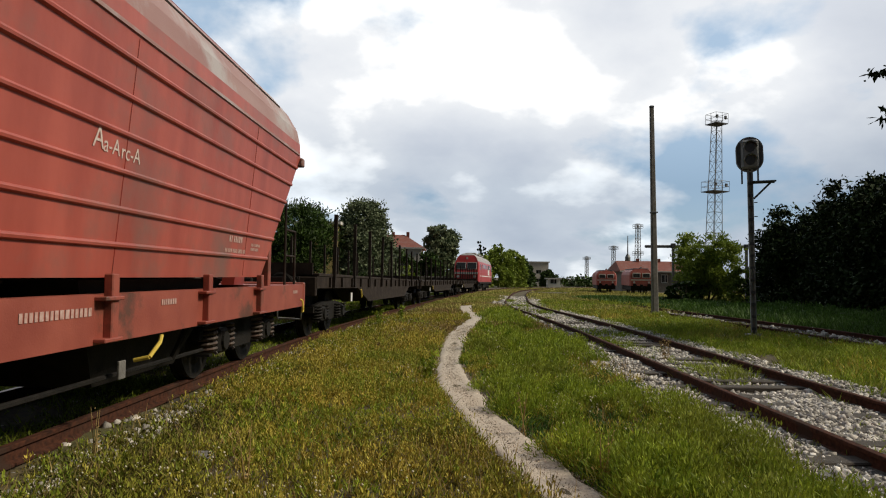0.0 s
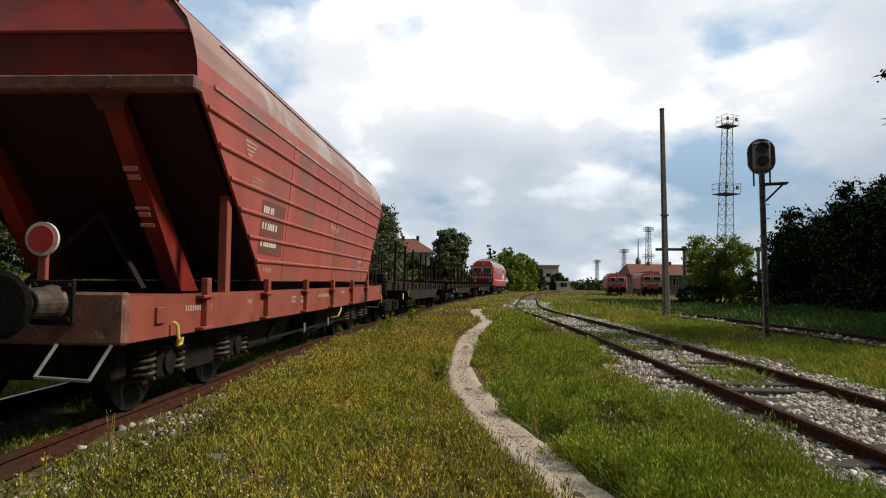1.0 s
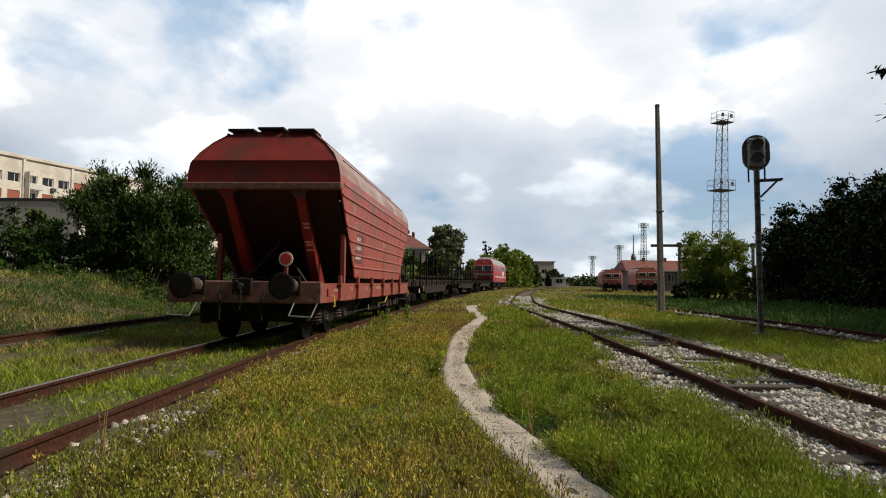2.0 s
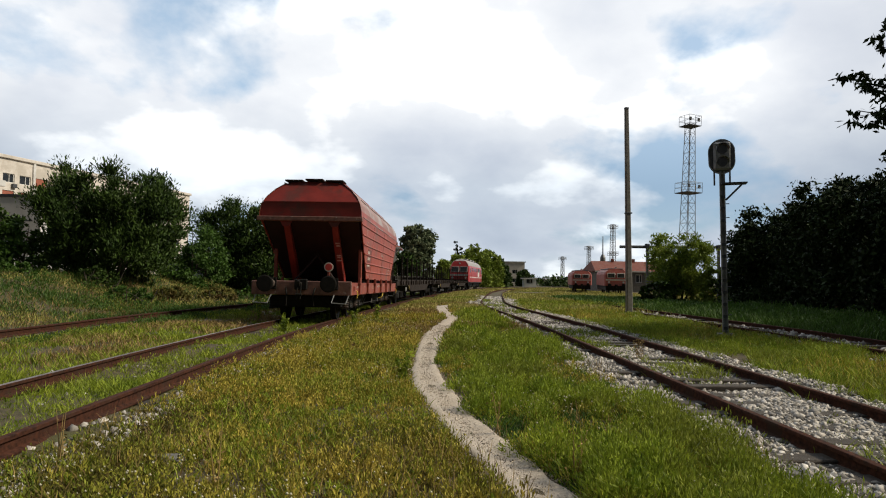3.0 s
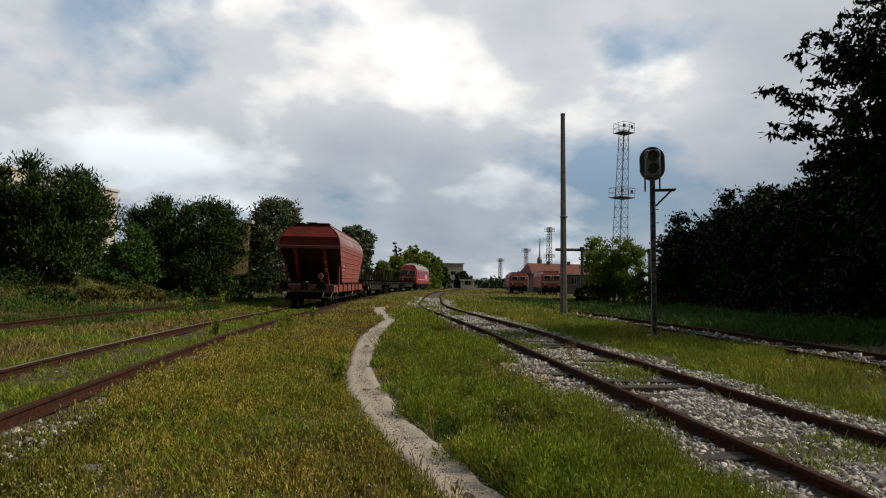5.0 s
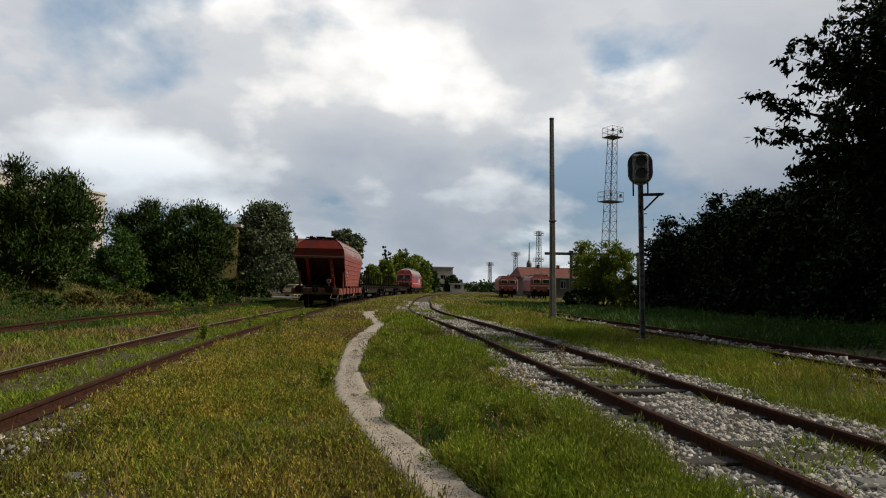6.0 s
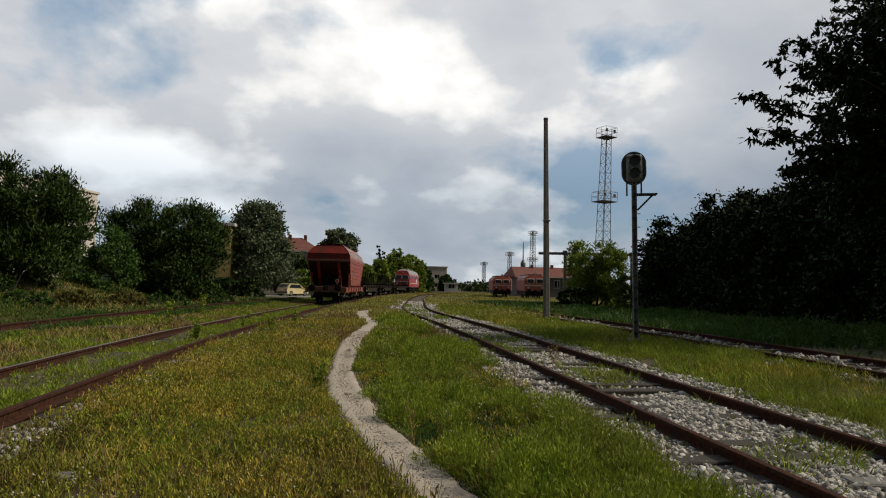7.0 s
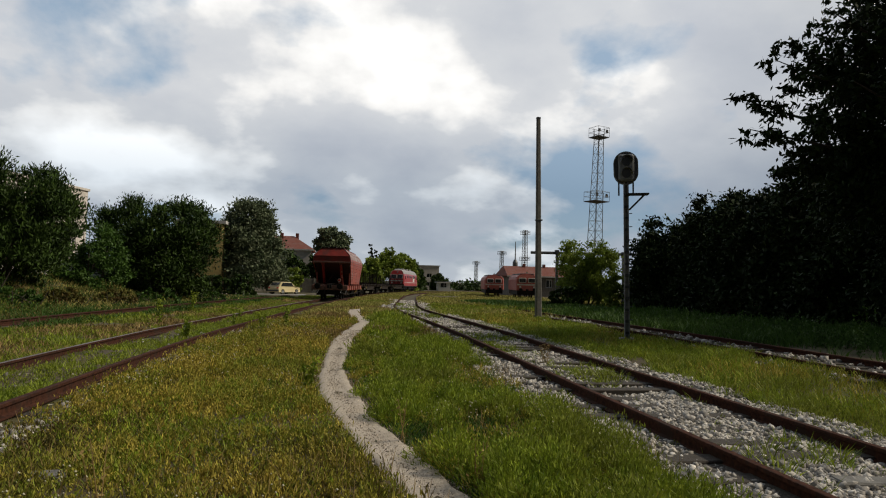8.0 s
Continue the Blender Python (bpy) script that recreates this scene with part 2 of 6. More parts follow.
    "rubber": surface("black_rubber", (0.012, 0.012, 0.012), (0.025, 0.025, 0.025), 12, 0.85, bump=0.1),
    "asphalt": surface("pale_dusty_asphalt", (0.26, 0.25, 0.23), (0.38, 0.36, 0.33), 5, 0.95, bump=0.2),
}


# ---------------------------------------------------------------- mesh helpers
def finish(ob, smooth=False):
    if smooth:
        for p in ob.data.polygons:
            p.use_smooth = True
    return ob


def mesh_of(name, bm, material):
    me = bpy.data.meshes.new(name)
    bmesh.ops.recalc_face_normals(bm, faces=bm.faces)
    bm.to_mesh(me)
    bm.free()
    me.materials.append(M[material] if isinstance(material, str) else material)
    return me


def part(name, bm, material, parent=None, label="", smooth=False):
    ob = new(name, mesh_of(name, bm, material))
    if parent is not None:
        ob.parent = parent
    finish(ob, smooth)
    return tagged(ob, label) if label else ob


def thing(name, label, category, m=None, group="", kind=""):
    ob = new(name)
    ob.empty_display_size = 0.2
    ob.matrix_basis = m if m is not None else Matrix()
    return tagged(ob, label, category, group, kind)


def add_box(bm, size, at=(0, 0, 0), m=None, bevel=0.0):
    r = bmesh.ops.create_cube(bm, size=1)
    vs = r["verts"]
    bmesh.ops.scale(bm, vec=size, verts=vs)
    if bevel:
        es = list({e for v in vs for e in v.link_edges})
        b = bmesh.ops.bevel(bm, geom=es, offset=bevel, segments=1, affect="EDGES")
        vs = list({v for f in b["faces"] for v in f.verts} | {v for v in vs if v.is_valid})
    if m is not None:
        bmesh.ops.transform(bm, matrix=m, verts=vs)
    bmesh.ops.translate(bm, vec=at, verts=vs)
    return bm


def box(size, at=(0, 0, 0), m=None, bevel=0.0):
    return add_box(bmesh.new(), size, at, m, bevel)


def add_bar(bm, a, b, r, sides=8, r2=None):
    """A round bar from a to b."""
    a, b = Vector(a), Vector(b)
    d = b - a
    m = Matrix.Translation((a + b) / 2) @ d.to_track_quat("Z", "Y").to_matrix().to_4x4()
    bmesh.ops.create_cone(bm, cap_ends=True, segments=sides, radius1=r, radius2=r if r2 is None else r2, depth=d.length, matrix=m)
    return bm


def bar(a, b, r, sides=8, r2=None):
    return add_bar(bmesh.new(), a, b, r, sides, r2)


def add_loft(bm, rings, closed=True, caps=True):
    rows = [[bm.verts.new(p) for p in ring] for ring in rings]
    k = len(rows[0])
    for a, b in zip(rows, rows[1:]):
        for i in range(k if closed else k - 1):
            j = (i + 1) % k
            bm.faces.new((a[i], a[j], b[j], b[i]))
    if caps and closed:
        bm.faces.new(rows[0])
        bm.faces.new(rows[-1])
    return bm


def loft(rings, closed=True, caps=True):
    return add_loft(bmesh.new(), rings, closed, caps)


def raw_mesh(name, verts, faces, material):
    """Many small faces of one size (3 or 4 corners), given as arrays."""
    me = bpy.data.meshes.new(name)
    verts, faces = np.asarray(verts, dtype=np.float32), np.asarray(faces, dtype=np.int32)
    k = faces.shape[1]
    me.vertices.add(len(verts))
    me.vertices.foreach_set("co", verts.ravel())
    me.loops.add(faces.size)
    me.loops.foreach_set("vertex_index", faces.ravel())
    me.polygons.add(len(faces))
    me.polygons.foreach_set("loop_start", np.arange(0, faces.size, k, dtype=np.int32))
    me.update(calc_edges=True)
    me.materials.append(M[material])
    return me


# ---------------------------------------------------------------- the lie of the land
# (all of these take numbers or arrays)
def smooth_step(v, a, b):
    k = np.clip((v - a) / (b - a), 0.0, 1.0)
    return k * k * (3 - 2 * k)


def bell(y, stops):
    """A smooth curve through (y, value) stops."""
    out = 0.0
    for (a, va), (b, vb) in zip(stops, stops[1:]):
        out = out + (vb - va) * smooth_step(y, a, b)
    return out


def base_line(y):
    """The sweep that both tracks follow."""
    over = np.clip(y - 165.0, 0, 80)
    y = np.clip(y, -8, 165.0)
    return 6.8506e-8 * y ** 4 - 1.59961e-5 * y ** 3 + 1.823095e-3 * y ** 2 + 0.00494719 * y - 3.985372 + over * 0.544


def left_line(y):
    """x of the middle of the train's track."""
    return base_line(y) - bell(y, ((5, 0.0), (18, 0.10), (34, 0.35), (54, 0.20), (90, 0.0), (120, 0.0), (152, 2.2), (200, 3.2)))


def left_dip(y):
    """The train's track lies a little lower than the meadow beside it."""
    return bell(y, ((8, 0.0), (34, 0.10), (54, 0.05), (90, 0.0)))


def right_line(y):
    """x of the middle of the empty track."""
    k = smooth_step(y, 22, 52)
    return 4.17 * (1 - k) + (base_line(y) + 6.0) * k


def fall(y):
    """The yard drops gently away."""
    return -0.008 * np.maximum(0.0, np.minimum(y, 260.0) - 18.0)


def bumps(x, y):
    return (0.020 * np.sin(1.9 * x + 0.7 * y) * np.sin(1.3 * y - 0.6 * x + 1.1) + 0.014 * np.sin(3.1 * x - 2.3 * y + 0.4)
            + 0.016 * np.sin(0.8 * x + 2.0) * np.sin(0.9 * y) + 0.006 * np.sin(6.1 * x + 5.3 * y))


def ground_z(x, y):
    u = x - left_line(np.clip(y, 0, 200))
    z = fall(y) + smooth_step(-u, 6.6, 12.5) * 1.25 * (1 - smooth_step(y, 36, 60))
    z = z + 0.05 * smooth_step(-u, -2.2, 0.0)
    z = z + (1 - smooth_step(np.abs(x) + y, 60, 90)) * bumps(x, y)
    z = z - left_dip(y) * (1 - smooth_step(np.abs(u), 1.6, 4.0))
    for c in (left_line(y), right_line(y)):
        z = z - 0.055 * np.clip(1.4 - np.abs(x - c) / 1.7, 0, 1)
    return z


def mottle(x, y, seed, scale):
    """Smooth patchy values between -1 and 1."""
    x, y = np.asarray(x) * scale + seed * 17.3, np.asarray(y) * scale * 0.8 + seed * 9.1
    out = 0.0
    for octave, weight in ((1.0, 0.62), (2.3, 0.38)):
        px, py = x * octave, y * octave
        ix, iy = np.floor(px), np.floor(py)
        fx, fy = px - ix, py - iy
        fx, fy = fx * fx * (3 - 2 * fx), fy * fy * (3 - 2 * fy)

        def h(a, b):
            v = np.sin(a * 127.1 + b * 311.7 + seed * 74.7) * 43758.5453
            return (v - np.floor(v)) * 2 - 1
        out = out + weight * ((h(ix, iy) * (1 - fx) + h(ix + 1, iy) * fx) * (1 - fy) + (h(ix, iy + 1) * (1 - fx) + h(ix + 1, iy + 1) * fx) * fy)
    return out


RAIL_L, RAIL_R = 0.19, 0.11      # rail tops above the falling line

# ---------------------------------------------------------------- ground and tracks
def spaced(a, b, first, grow):
    out, v, d = [a], a, first
    while v < b:
        v += d
        d *= grow
        out.append(min(v, b))
    return out


def build_ground():
    ys = [-v for v in reversed(spaced(0, 900, 0.8, 1.25)[1:])] + spaced(0, 30, 0.35, 1.012) + spaced(30, 3500, 0.9, 1.09)[1:]
    right = spaced(0, 24, 0.30, 1.02) + spaced(24, 3000, 1.2, 1.25)[1:]
    xs = [-v for v in reversed(right[1:])] + right
    gx, gy = np.meshgrid(np.array(xs, float), np.array(ys, float))
    verts = np.stack([gx, gy, ground_z(gx, gy)], -1).reshape(-1, 3)
    k = len(xs)
    faces = [(j * k + i, j * k + i + 1, (j + 1) * k + i + 1, (j + 1) * k + i) for j in range(len(ys) - 1) for i in range(k - 1)]
    ob = new("ground", raw_mesh("ground", verts, faces, "soil"))
    tagged(ob, "uneven grassy railway yard ground of dry soil", "ground", kind="structure")
    return finish(ob, True)


ground = build_ground()

PATH_LINE = [(1.55, -2.0, 0.30), (1.30, 2.0, 0.29), (0.93, 4.4, 0.27), (0.62, 5.7, 0.27), (0.38, 7.0, 0.27), (0.15, 8.6, 0.30), (0.04, 10.5, 0.26), (0.07, 12.2, 0.24),
             (0.16, 14.5, 0.30), (0.36, 17.5, 0.36), (0.72, 20.4, 0.40), (1.12, 22.9, 0.46), (1.22, 24.6, 0.42), (1.02, 27.0, 0.36), (0.86, 30.5, 0.40), (0.98, 34.5, 0.50), (1.15, 38.0, 0.45)]


PATH_Y = np.arange(-2.0, 38.01, 0.1)
PATH_X = np.interp(PATH_Y, [p[1] for p in PATH_LINE], [p[0] for p in PATH_LINE])
PATH_X = np.convolve(np.pad(PATH_X, 6, mode="edge"), np.ones(13) / 13, mode="valid")
PATH_W = np.interp(PATH_Y, [p[1] for p in PATH_LINE], [p[2] for p in PATH_LINE])


def path_at(y):
    """Middle and half width of the footpath."""
    w = np.interp(y, PATH_Y, PATH_W)
    return np.interp(y, PATH_Y, PATH_X), np.where((y > -2) & (y < 38), w * 0.86, 0.0)


def build_path():
    bm = bmesh.new()
    rows = []
    for y in spaced(-1.9, 37.9, 0.10, 1.006):
        c, w = path_at(y)
        ring = []
        for u in (-1, -0.8, -0.45, 0, 0.45, 0.8, 1):
            edge = 1 + 0.22 * noise.noise(Vector((u * 3, y * 2.3, 7))) + 0.16 * noise.noise(Vector((u * 3, y * 7, 2)))
            x = c + u * w * edge
            ring.append((x, y, ground_z(x, y) + (0.014 - 0.02 * (1 - u * u)) + 0.012 + (-0.05 if abs(u) == 1 else 0)))
        rows.append(ring)
    add_loft(bm, rows, closed=False)
    return tagged(part("footpath", bm, "sand", smooth=True), "narrow trodden footpath of pale sandy gravel", "path", kind="structure")


footpath = build_path()


def line_frame(line, y, lateral, z):
    """A point beside a track's middle line."""
    s = (line(y + 0.2) - line(y - 0.2)) / 0.4
    k = 1 / math.sqrt(1 + s * s)
    return (line(y) + lateral * k, y - lateral * s * k, z)


RAIL_SHAPE = [(-0.065, -0.15), (0.065, -0.15), (0.065, -0.135), (0.012, -0.115), (0.010, -0.045), (0.035, -0.035), (0.036, -0.004), (0.030, 0.0),
              (-0.030, 0.0), (-0.036, -0.004), (-0.035, -0.035), (-0.010, -0.045), (-0.012, -0.115), (-0.065, -0.135)]


def build_track(name, line, rise, y0, y1, label, sides=(-1, 1), sleepers=(0, 0), head="rail_top", rail_only=None, sink=0.166):
    track = thing(name, label, "railway track", kind="structure")
    ys = spaced(y0, min(y1, 40), 0.8, 1.0) + (spaced(40, y1, 2.0, 1.02)[1:] if y1 > 40 else [])
    for side in sides:
        rings = [[line_frame(line, y, side * 0.753 + u, rise(y) + w) for u, w in RAIL_SHAPE] for y in ys]
        rail = part("rail", loft(rings), "rail", track)
        rail.data.materials.append(M[head if not rail_only or side in rail_only else "rail"])
        k = len(RAIL_SHAPE)
        for p in rail.data.polygons:
            if all((v % k) in (7, 8) for v in p.vertices):
                p.material_index = 1
    rng = random.Random(5)
    y = sleepers[0]
    shared = None
    while y < sleepers[1]:
        if shared is None:
            bm = box((2.5, 0.24, 0.14), bevel=0.012)
            shared = mesh_of("sleeper", bm, "sleeper")
        ob = new("sleeper", shared)
        ob.parent = track
        x, yy, z = line_frame(line, y, rng.uniform(-0.04, 0.04), rise(y) - sink + rng.uniform(-0.035, 0.0))
        ob.matrix_basis = pose(x, yy, z, rng.uniform(-1, 1), 0, -math.degrees(math.atan((line(y + 1) - line(y - 1)) / 2)) + rng.uniform(-1.5, 1.5))
        y += 0.62
    return track


def left_outer(y):
    return base_line(y) - 5.15


def right_outer(y):
    return 9.75 + 0.0022 * np.maximum(y - 30, 0) ** 2


track_left = build_track("track_left", left_line, lambda y: fall(y) + RAIL_L - left_dip(y), -30, 225, "rusty railway track sunk in weeds under the moving train", sleepers=(2, 45), rail_only=(-1,), sink=0.232)
track_right = build_track("track_right", right_line, lambda y: fall(y) + RAIL_R, -30, 160, "empty rusty railway track on pale stone ballast", sleepers=(0, 52), head="rail")
track_outer = build_track("track_outer", left_outer, lambda y: fall(y) + 0.30, -20, 60, "overgrown siding along the foot of the bank", sides=(1,), sleepers=(0, 0), head="rail")
track_far = build_track("track_far", right_outer, lambda y: fall(y) + 0.15, -10, 70, "rusty siding half hidden in grass", sleepers=(10, 30), head="rail")


def stones(name, line, y0, y1, lats, count, top, seed, size=(0.018, 0.046), bias=1.7, bald=0.18, material="stone", bare=False):
    """Broken stones, joined."""
    rng = np.random.default_rng(seed)
    base = np.array([(i, j, k) for i in (-1, 1) for j in (-1, 1) for k in (-1, 1)]) * 0.62
    tri = np.array([(0, 1, 3), (0, 3, 2), (4, 6, 7), (4, 7, 5), (0, 4, 5), (0, 5, 1), (2, 3, 7), (2, 7, 6), (0, 2, 6), (0, 6, 4), (1, 5, 7), (1, 7, 3)])
    nv = len(base)
    y = y0 + (y1 - y0) * rng.random(count) ** bias
    lim = np.array(lats)[rng.integers(len(lats), size=count)]
    x = line(y) + lim[:, 0] + (lim[:, 1] - lim[:, 0]) * rng.random(count)
    ok = (mottle(x, y, seed, 1.1) < bald) | (rng.random(count) < 0.3)
    if bare:
        # most sleepers show between the stones, some are buried
        i = np.round(y / 0.62)
        share = np.where(i % 5 == 0, 0.15, np.where(i % 5 == 2, 0.6, 0.9))
        ok &= (np.abs(y - i * 0.62) > 0.12) | (np.abs(x - line(y)) > 1.22) | (rng.random(count) < share)
    x, y = x[ok], y[ok]
    k = len(x)
    r = rng.uniform(*size, k) * (0.6 + 0.9 * rng.random(k) ** 3) * (1 + y / 60)
    z = ground_z(x, y) + top + r * 0.25
    q, _ = np.linalg.qr(rng.normal(size=(k, 3, 3)))
    p = base[None] * (1 + rng.uniform(-0.38, 0.25, (k, nv, 3))) * r[:, None, None] * rng.uniform(0.7, 1.3, (k, 1, 3))
    v = np.einsum("kij,kjl->kil", p, q) + np.stack([x, y, z], 1)[:, None]
    f = tri[None] + nv * np.arange(k)[:, None, None]
    ob = new(name, raw_mesh(name, v.reshape(-1, 3), f.reshape(-1, 3), material))
    return tagged(ob, kind="stuff")


def ballast_bed(name, line, y0, y1, half, height, label, mat="ballast"):
    rows = []
    for y in spaced(y0, y1, 0.4, 1.01):
        ring = []
        for u in (-1.0, -0.8, -0.5, -0.2, 0.2, 0.5, 0.8, 1.0):
            x, yy, _ = line_frame(line, y, u * half, 0)
            h = height * (1 - smooth_step(abs(u), 0.72, 1.0)) - (0.06 if abs(u) == 1 else 0)
            ring.append((x, yy, ground_z(x, yy) + h + 0.02 * noise.noise(Vector((x * 3, yy * 3, 1)))))
        rows.append(ring)
    return tagged(part(name, loft(rows, closed=False), mat, smooth=True), label, "ballast", kind="structure")


bed_right = ballast_bed("ballast_bed_right", right_line, -10, 60, 1.75, 0.03, "pale crushed stone ballast with weeds between rails")
bed_left = ballast_bed("ballast_bed_left", left_line, -10, 40, 1.25, 0.045, "dirty stone ballast overgrown with weeds", "soil")
tagged(stones("ballast_stones", right_line, 2.0, 30, [(-1.75, -0.85), (-0.66, 0.66), (-0.66, 0.66), (0.85, 1.6)], 76000, 0.020, 11, size=(0.015, 0.032), bias=1.7, bald=0.25, bare=True), "loose broken pale ballast stones", "stones")
tagged(stones("ballast_stones", left_line, 2.5, 22, [(0.82, 1.30), (0.82, 1.1), (-0.6, 0.6), (-1.3, -0.85)], 1800, 0.01, 12, bias=1.3, bald=-0.1), "loose broken ballast stones beside the rusty rail", "stones")
tagged(stones("ballast_stones", right_outer, 10, 32, [(-1.4, 1.4)], 1500, 0.02, 13, size=(0.03, 0.05)), "pale ballast stones of the siding", "stones")

tagged(stones("ballast_stones", right_line, 26, 62, [(-1.6, -0.85), (-0.66, 0.66), (0.85, 1.6)], 9000, 0.012, 17, size=(0.026, 0.044), bias=1.0, bald=0.5), "pale ballast stones of the far curve", "stones")
tagged(stones("path_grit", lambda y: path_at(y)[0], 3.0, 20, [(-0.27, 0.27)], 15000, 0.007, 14, size=(0.0035, 0.0075), bias=1.4, bald=2, material="grit"), "fine pale grit on the footpath", "grit")
tagged(stones("ballast_stones", left_line, 2.6, 8.5, [(0.84, 1.35)], 1500, 0.008, 15, size=(0.014, 0.034), bald=0.35), "larger pale stones heaped beside the rusty rail", "stones")
tagged(stones("ballast_stones", right_line, 3.0, 9.5, [(-1.75, -0.85), (-0.6, 0.6)], 900, 0.02, 16, size=(0.024, 0.042), bald=0.4), "larger pale stones lying on the ballast", "stones")
# ---------------------------------------------------------------- the train
def add_coil(bm, at, r, height, turns=5, wire=0.02):
    x0, y0, z0 = at
    rings = []
    for i in range(turns * 10 + 1):
        a = i * 2 * math.pi / 10
        z = z0 + height * i / (turns * 10)
        c, s = math.cos(a), math.sin(a)
        rings.append([(x0 + c * (r + wire * math.cos(b)), y0 + s * (r + wire * math.cos(b)), z + wire * math.sin(b)) for b in (0, 1.57, 3.14, 4.71)])
    return add_loft(bm, rings)


def wheelset_mesh():
    bm = bmesh.new()
    for side in (-1, 1):
        prof = [(0.07, 0.09), (0.30, 0.05), (0.40, 0.065), (0.46, 0.065), (0.46, -0.05), (0.49, -0.055), (0.49, -0.08), (0.40, -0.065), (0.30, -0.03), (0.07, -0.07)]
        k = 24
        rings = [[(side * (0.753 + w), r * math.cos(2 * math.pi * i / k), r * math.sin(2 * math.pi * i / k)) for i in range(k)] for r, w in prof]
        add_loft(bm, rings, caps=False)
        for j in range(4):     # plate holes show the turning
            a = j * math.pi / 2
            add_bar(bm, (side * 0.80, 0.22 * math.cos(a), 0.22 * math.sin(a)), (side * 0.825, 0.22 * math.cos(a), 0.22 * math.sin(a)), 0.035, 8)
    add_bar(bm, (-1.02, 0, 0), (1.02, 0, 0), 0.075, 12)
    return mesh_of("wheelset", bm, "grime")


WHEELSET = wheelset_mesh()
COIL = {k: mesh_of("coil_spring", add_coil(bmesh.new(), (0, 0, 0), 0.10, 0.30), k) for k in ("iron", "grime")}


def bogie(parent, y, wheels, springs="iron"):
    """A two-axle bogie about y; its wheelsets are parts of their own."""
    bm = bmesh.new()
    for side in (-1, 1):
        x = side * 1.0
        prof = [(-1.25, 0.50), (-1.25, 0.64), (-0.55, 0.70), (0.55, 0.70), (1.25, 0.64), (1.25, 0.50), (0.62, 0.46), (0.45, 0.30), (-0.45, 0.30), (-0.62, 0.46)]
        add_loft(bm, [[(x + o, y + a, b) for a, b in prof] for o in (-0.05, 0.05)])
        for d in (-0.9, 0.9):
            add_box(bm, (0.20, 0.30, 0.30), (x + side * 0.06, y + d, 0.46), bevel=0.03)
            add_bar(bm, (x + side * 0.10, y + d, 0.46), (x + side * 0.19, y + d, 0.46), 0.11, 12)
        for d in (-1.28, -0.52, 0.52, 1.28):
            add_box(bm, (0.16, 0.10, 0.03), (x + side * 0.06, y + d, 0.32))
    add_box(bm, (2.1, 0.42, 0.24), (0, y, 0.58), bevel=0.03)
    for d in (-1.35, 1.35):
        add_box(bm, (2.1, 0.10, 0.12), (0, y + d, 0.55))
    frame_part = part("bogie", bm, "grime", parent, "black cast bogie frame")
    for side in (-1, 1):
        for d in (-1.2, -0.6, 0.6, 1.2):
            spring = new("coil_spring", COIL[springs])
            spring.parent = frame_part
            spring.matrix_basis = pose(side * 1.07, y + d, 0.33)
        for d in (-0.45, 0.45):
            part("brake_shoe", box((0.09, 0.05, 0.34), (side * 0.76, y + d + (0.03 if d > 0 else -0.03), 0.46), bevel=0.01), "grime", frame_part)
    for d in (-0.9, 0.9):
        ws = new("wheelset", WHEELSET)
        ws.parent = parent
        ws.matrix_basis = pose(0, y + d, 0.46)
        wheels.append((ws, y + d))


def buffers(parent, y, out, z=1.05, reach=0.62):
    """Two buffers and the drawgear on an end beam; out is -1 or 1."""
    for x in (-0.875, 0.875):
        bm = bmesh.new()
        k = 20
        prof = [(0.0, 0.14), (0.03, 0.14), (0.03, 0.115), (0.34, 0.10), (0.34, 0.075), (0.56, 0.075), (0.565, 0.22), (0.59, 0.235), (0.605, 0.20), (0.62, 0.0)]
        add_loft(bm, [[(x + r * math.cos(2 * math.pi * i / k), y + out * d * reach / 0.62, z + r * math.sin(2 * math.pi * i / k)) for i in range(k)] for d, r in prof[:-1]])
        add_box(bm, (0.34, 0.03, 0.34), (x, y + out * 0.012, z), bevel=0.008)
        for dx in (-0.13, 0.13):
            for dz in (-0.13, 0.13):
                add_bar(bm, (x + dx, y + out * 0.02, z + dz), (x + dx, y + out * 0.055, z + dz), 0.02, 6)
        buffer = part("buffer", bm, "grime", parent, "greasy round steel buffer")
        part("sleeve", loft([[(x + r * math.cos(2 * math.pi * i / k), y + out * d, z + r * math.sin(2 * math.pi * i / k)) for i in range(k)] for d, r in ((0.035, 0.135), (0.06, 0.122), (0.33, 0.108), (0.335, 0.09))]), "iron", buffer, "scuffed rusty buffer sleeve")
    bm = bmesh.new()
    add_box(bm, (0.36, 0.10, 0.30), (0, y + out * 0.05, z - 0.02), bevel=0.02)
    add_bar(bm, (0, y, z), (0, y + out * 0.30, z), 0.045, 10)
    add_bar(bm, (0, y + out * 0.28, z - 0.06), (0, y + out * 0.36, z + 0.08), 0.035, 8)
    for x in (-0.05, 0.05):
        add_bar(bm, (x, y + out * 0.27, z), (x, y + out * 0.33, z - 0.42), 0.018, 8)
    add_bar(bm, (-0.09, y + out * 0.33, z - 0.30), (0.09, y + out * 0.33, z - 0.30), 0.03, 8)
    for x in (-0.42, 0.40):
        add_bar(bm, (x, y + out * 0.05, z - 0.12), (x * 0.9, y + out * 0.16, z - 0.34), 0.025, 8)
        add_bar(bm, (x * 0.9, y + out * 0.16, z - 0.34), (x * 0.95, y + out * 0.12, z - 0.62), 0.022, 8)
    part("coupling", bm, "grime", parent, "screw coupling and brake hoses")


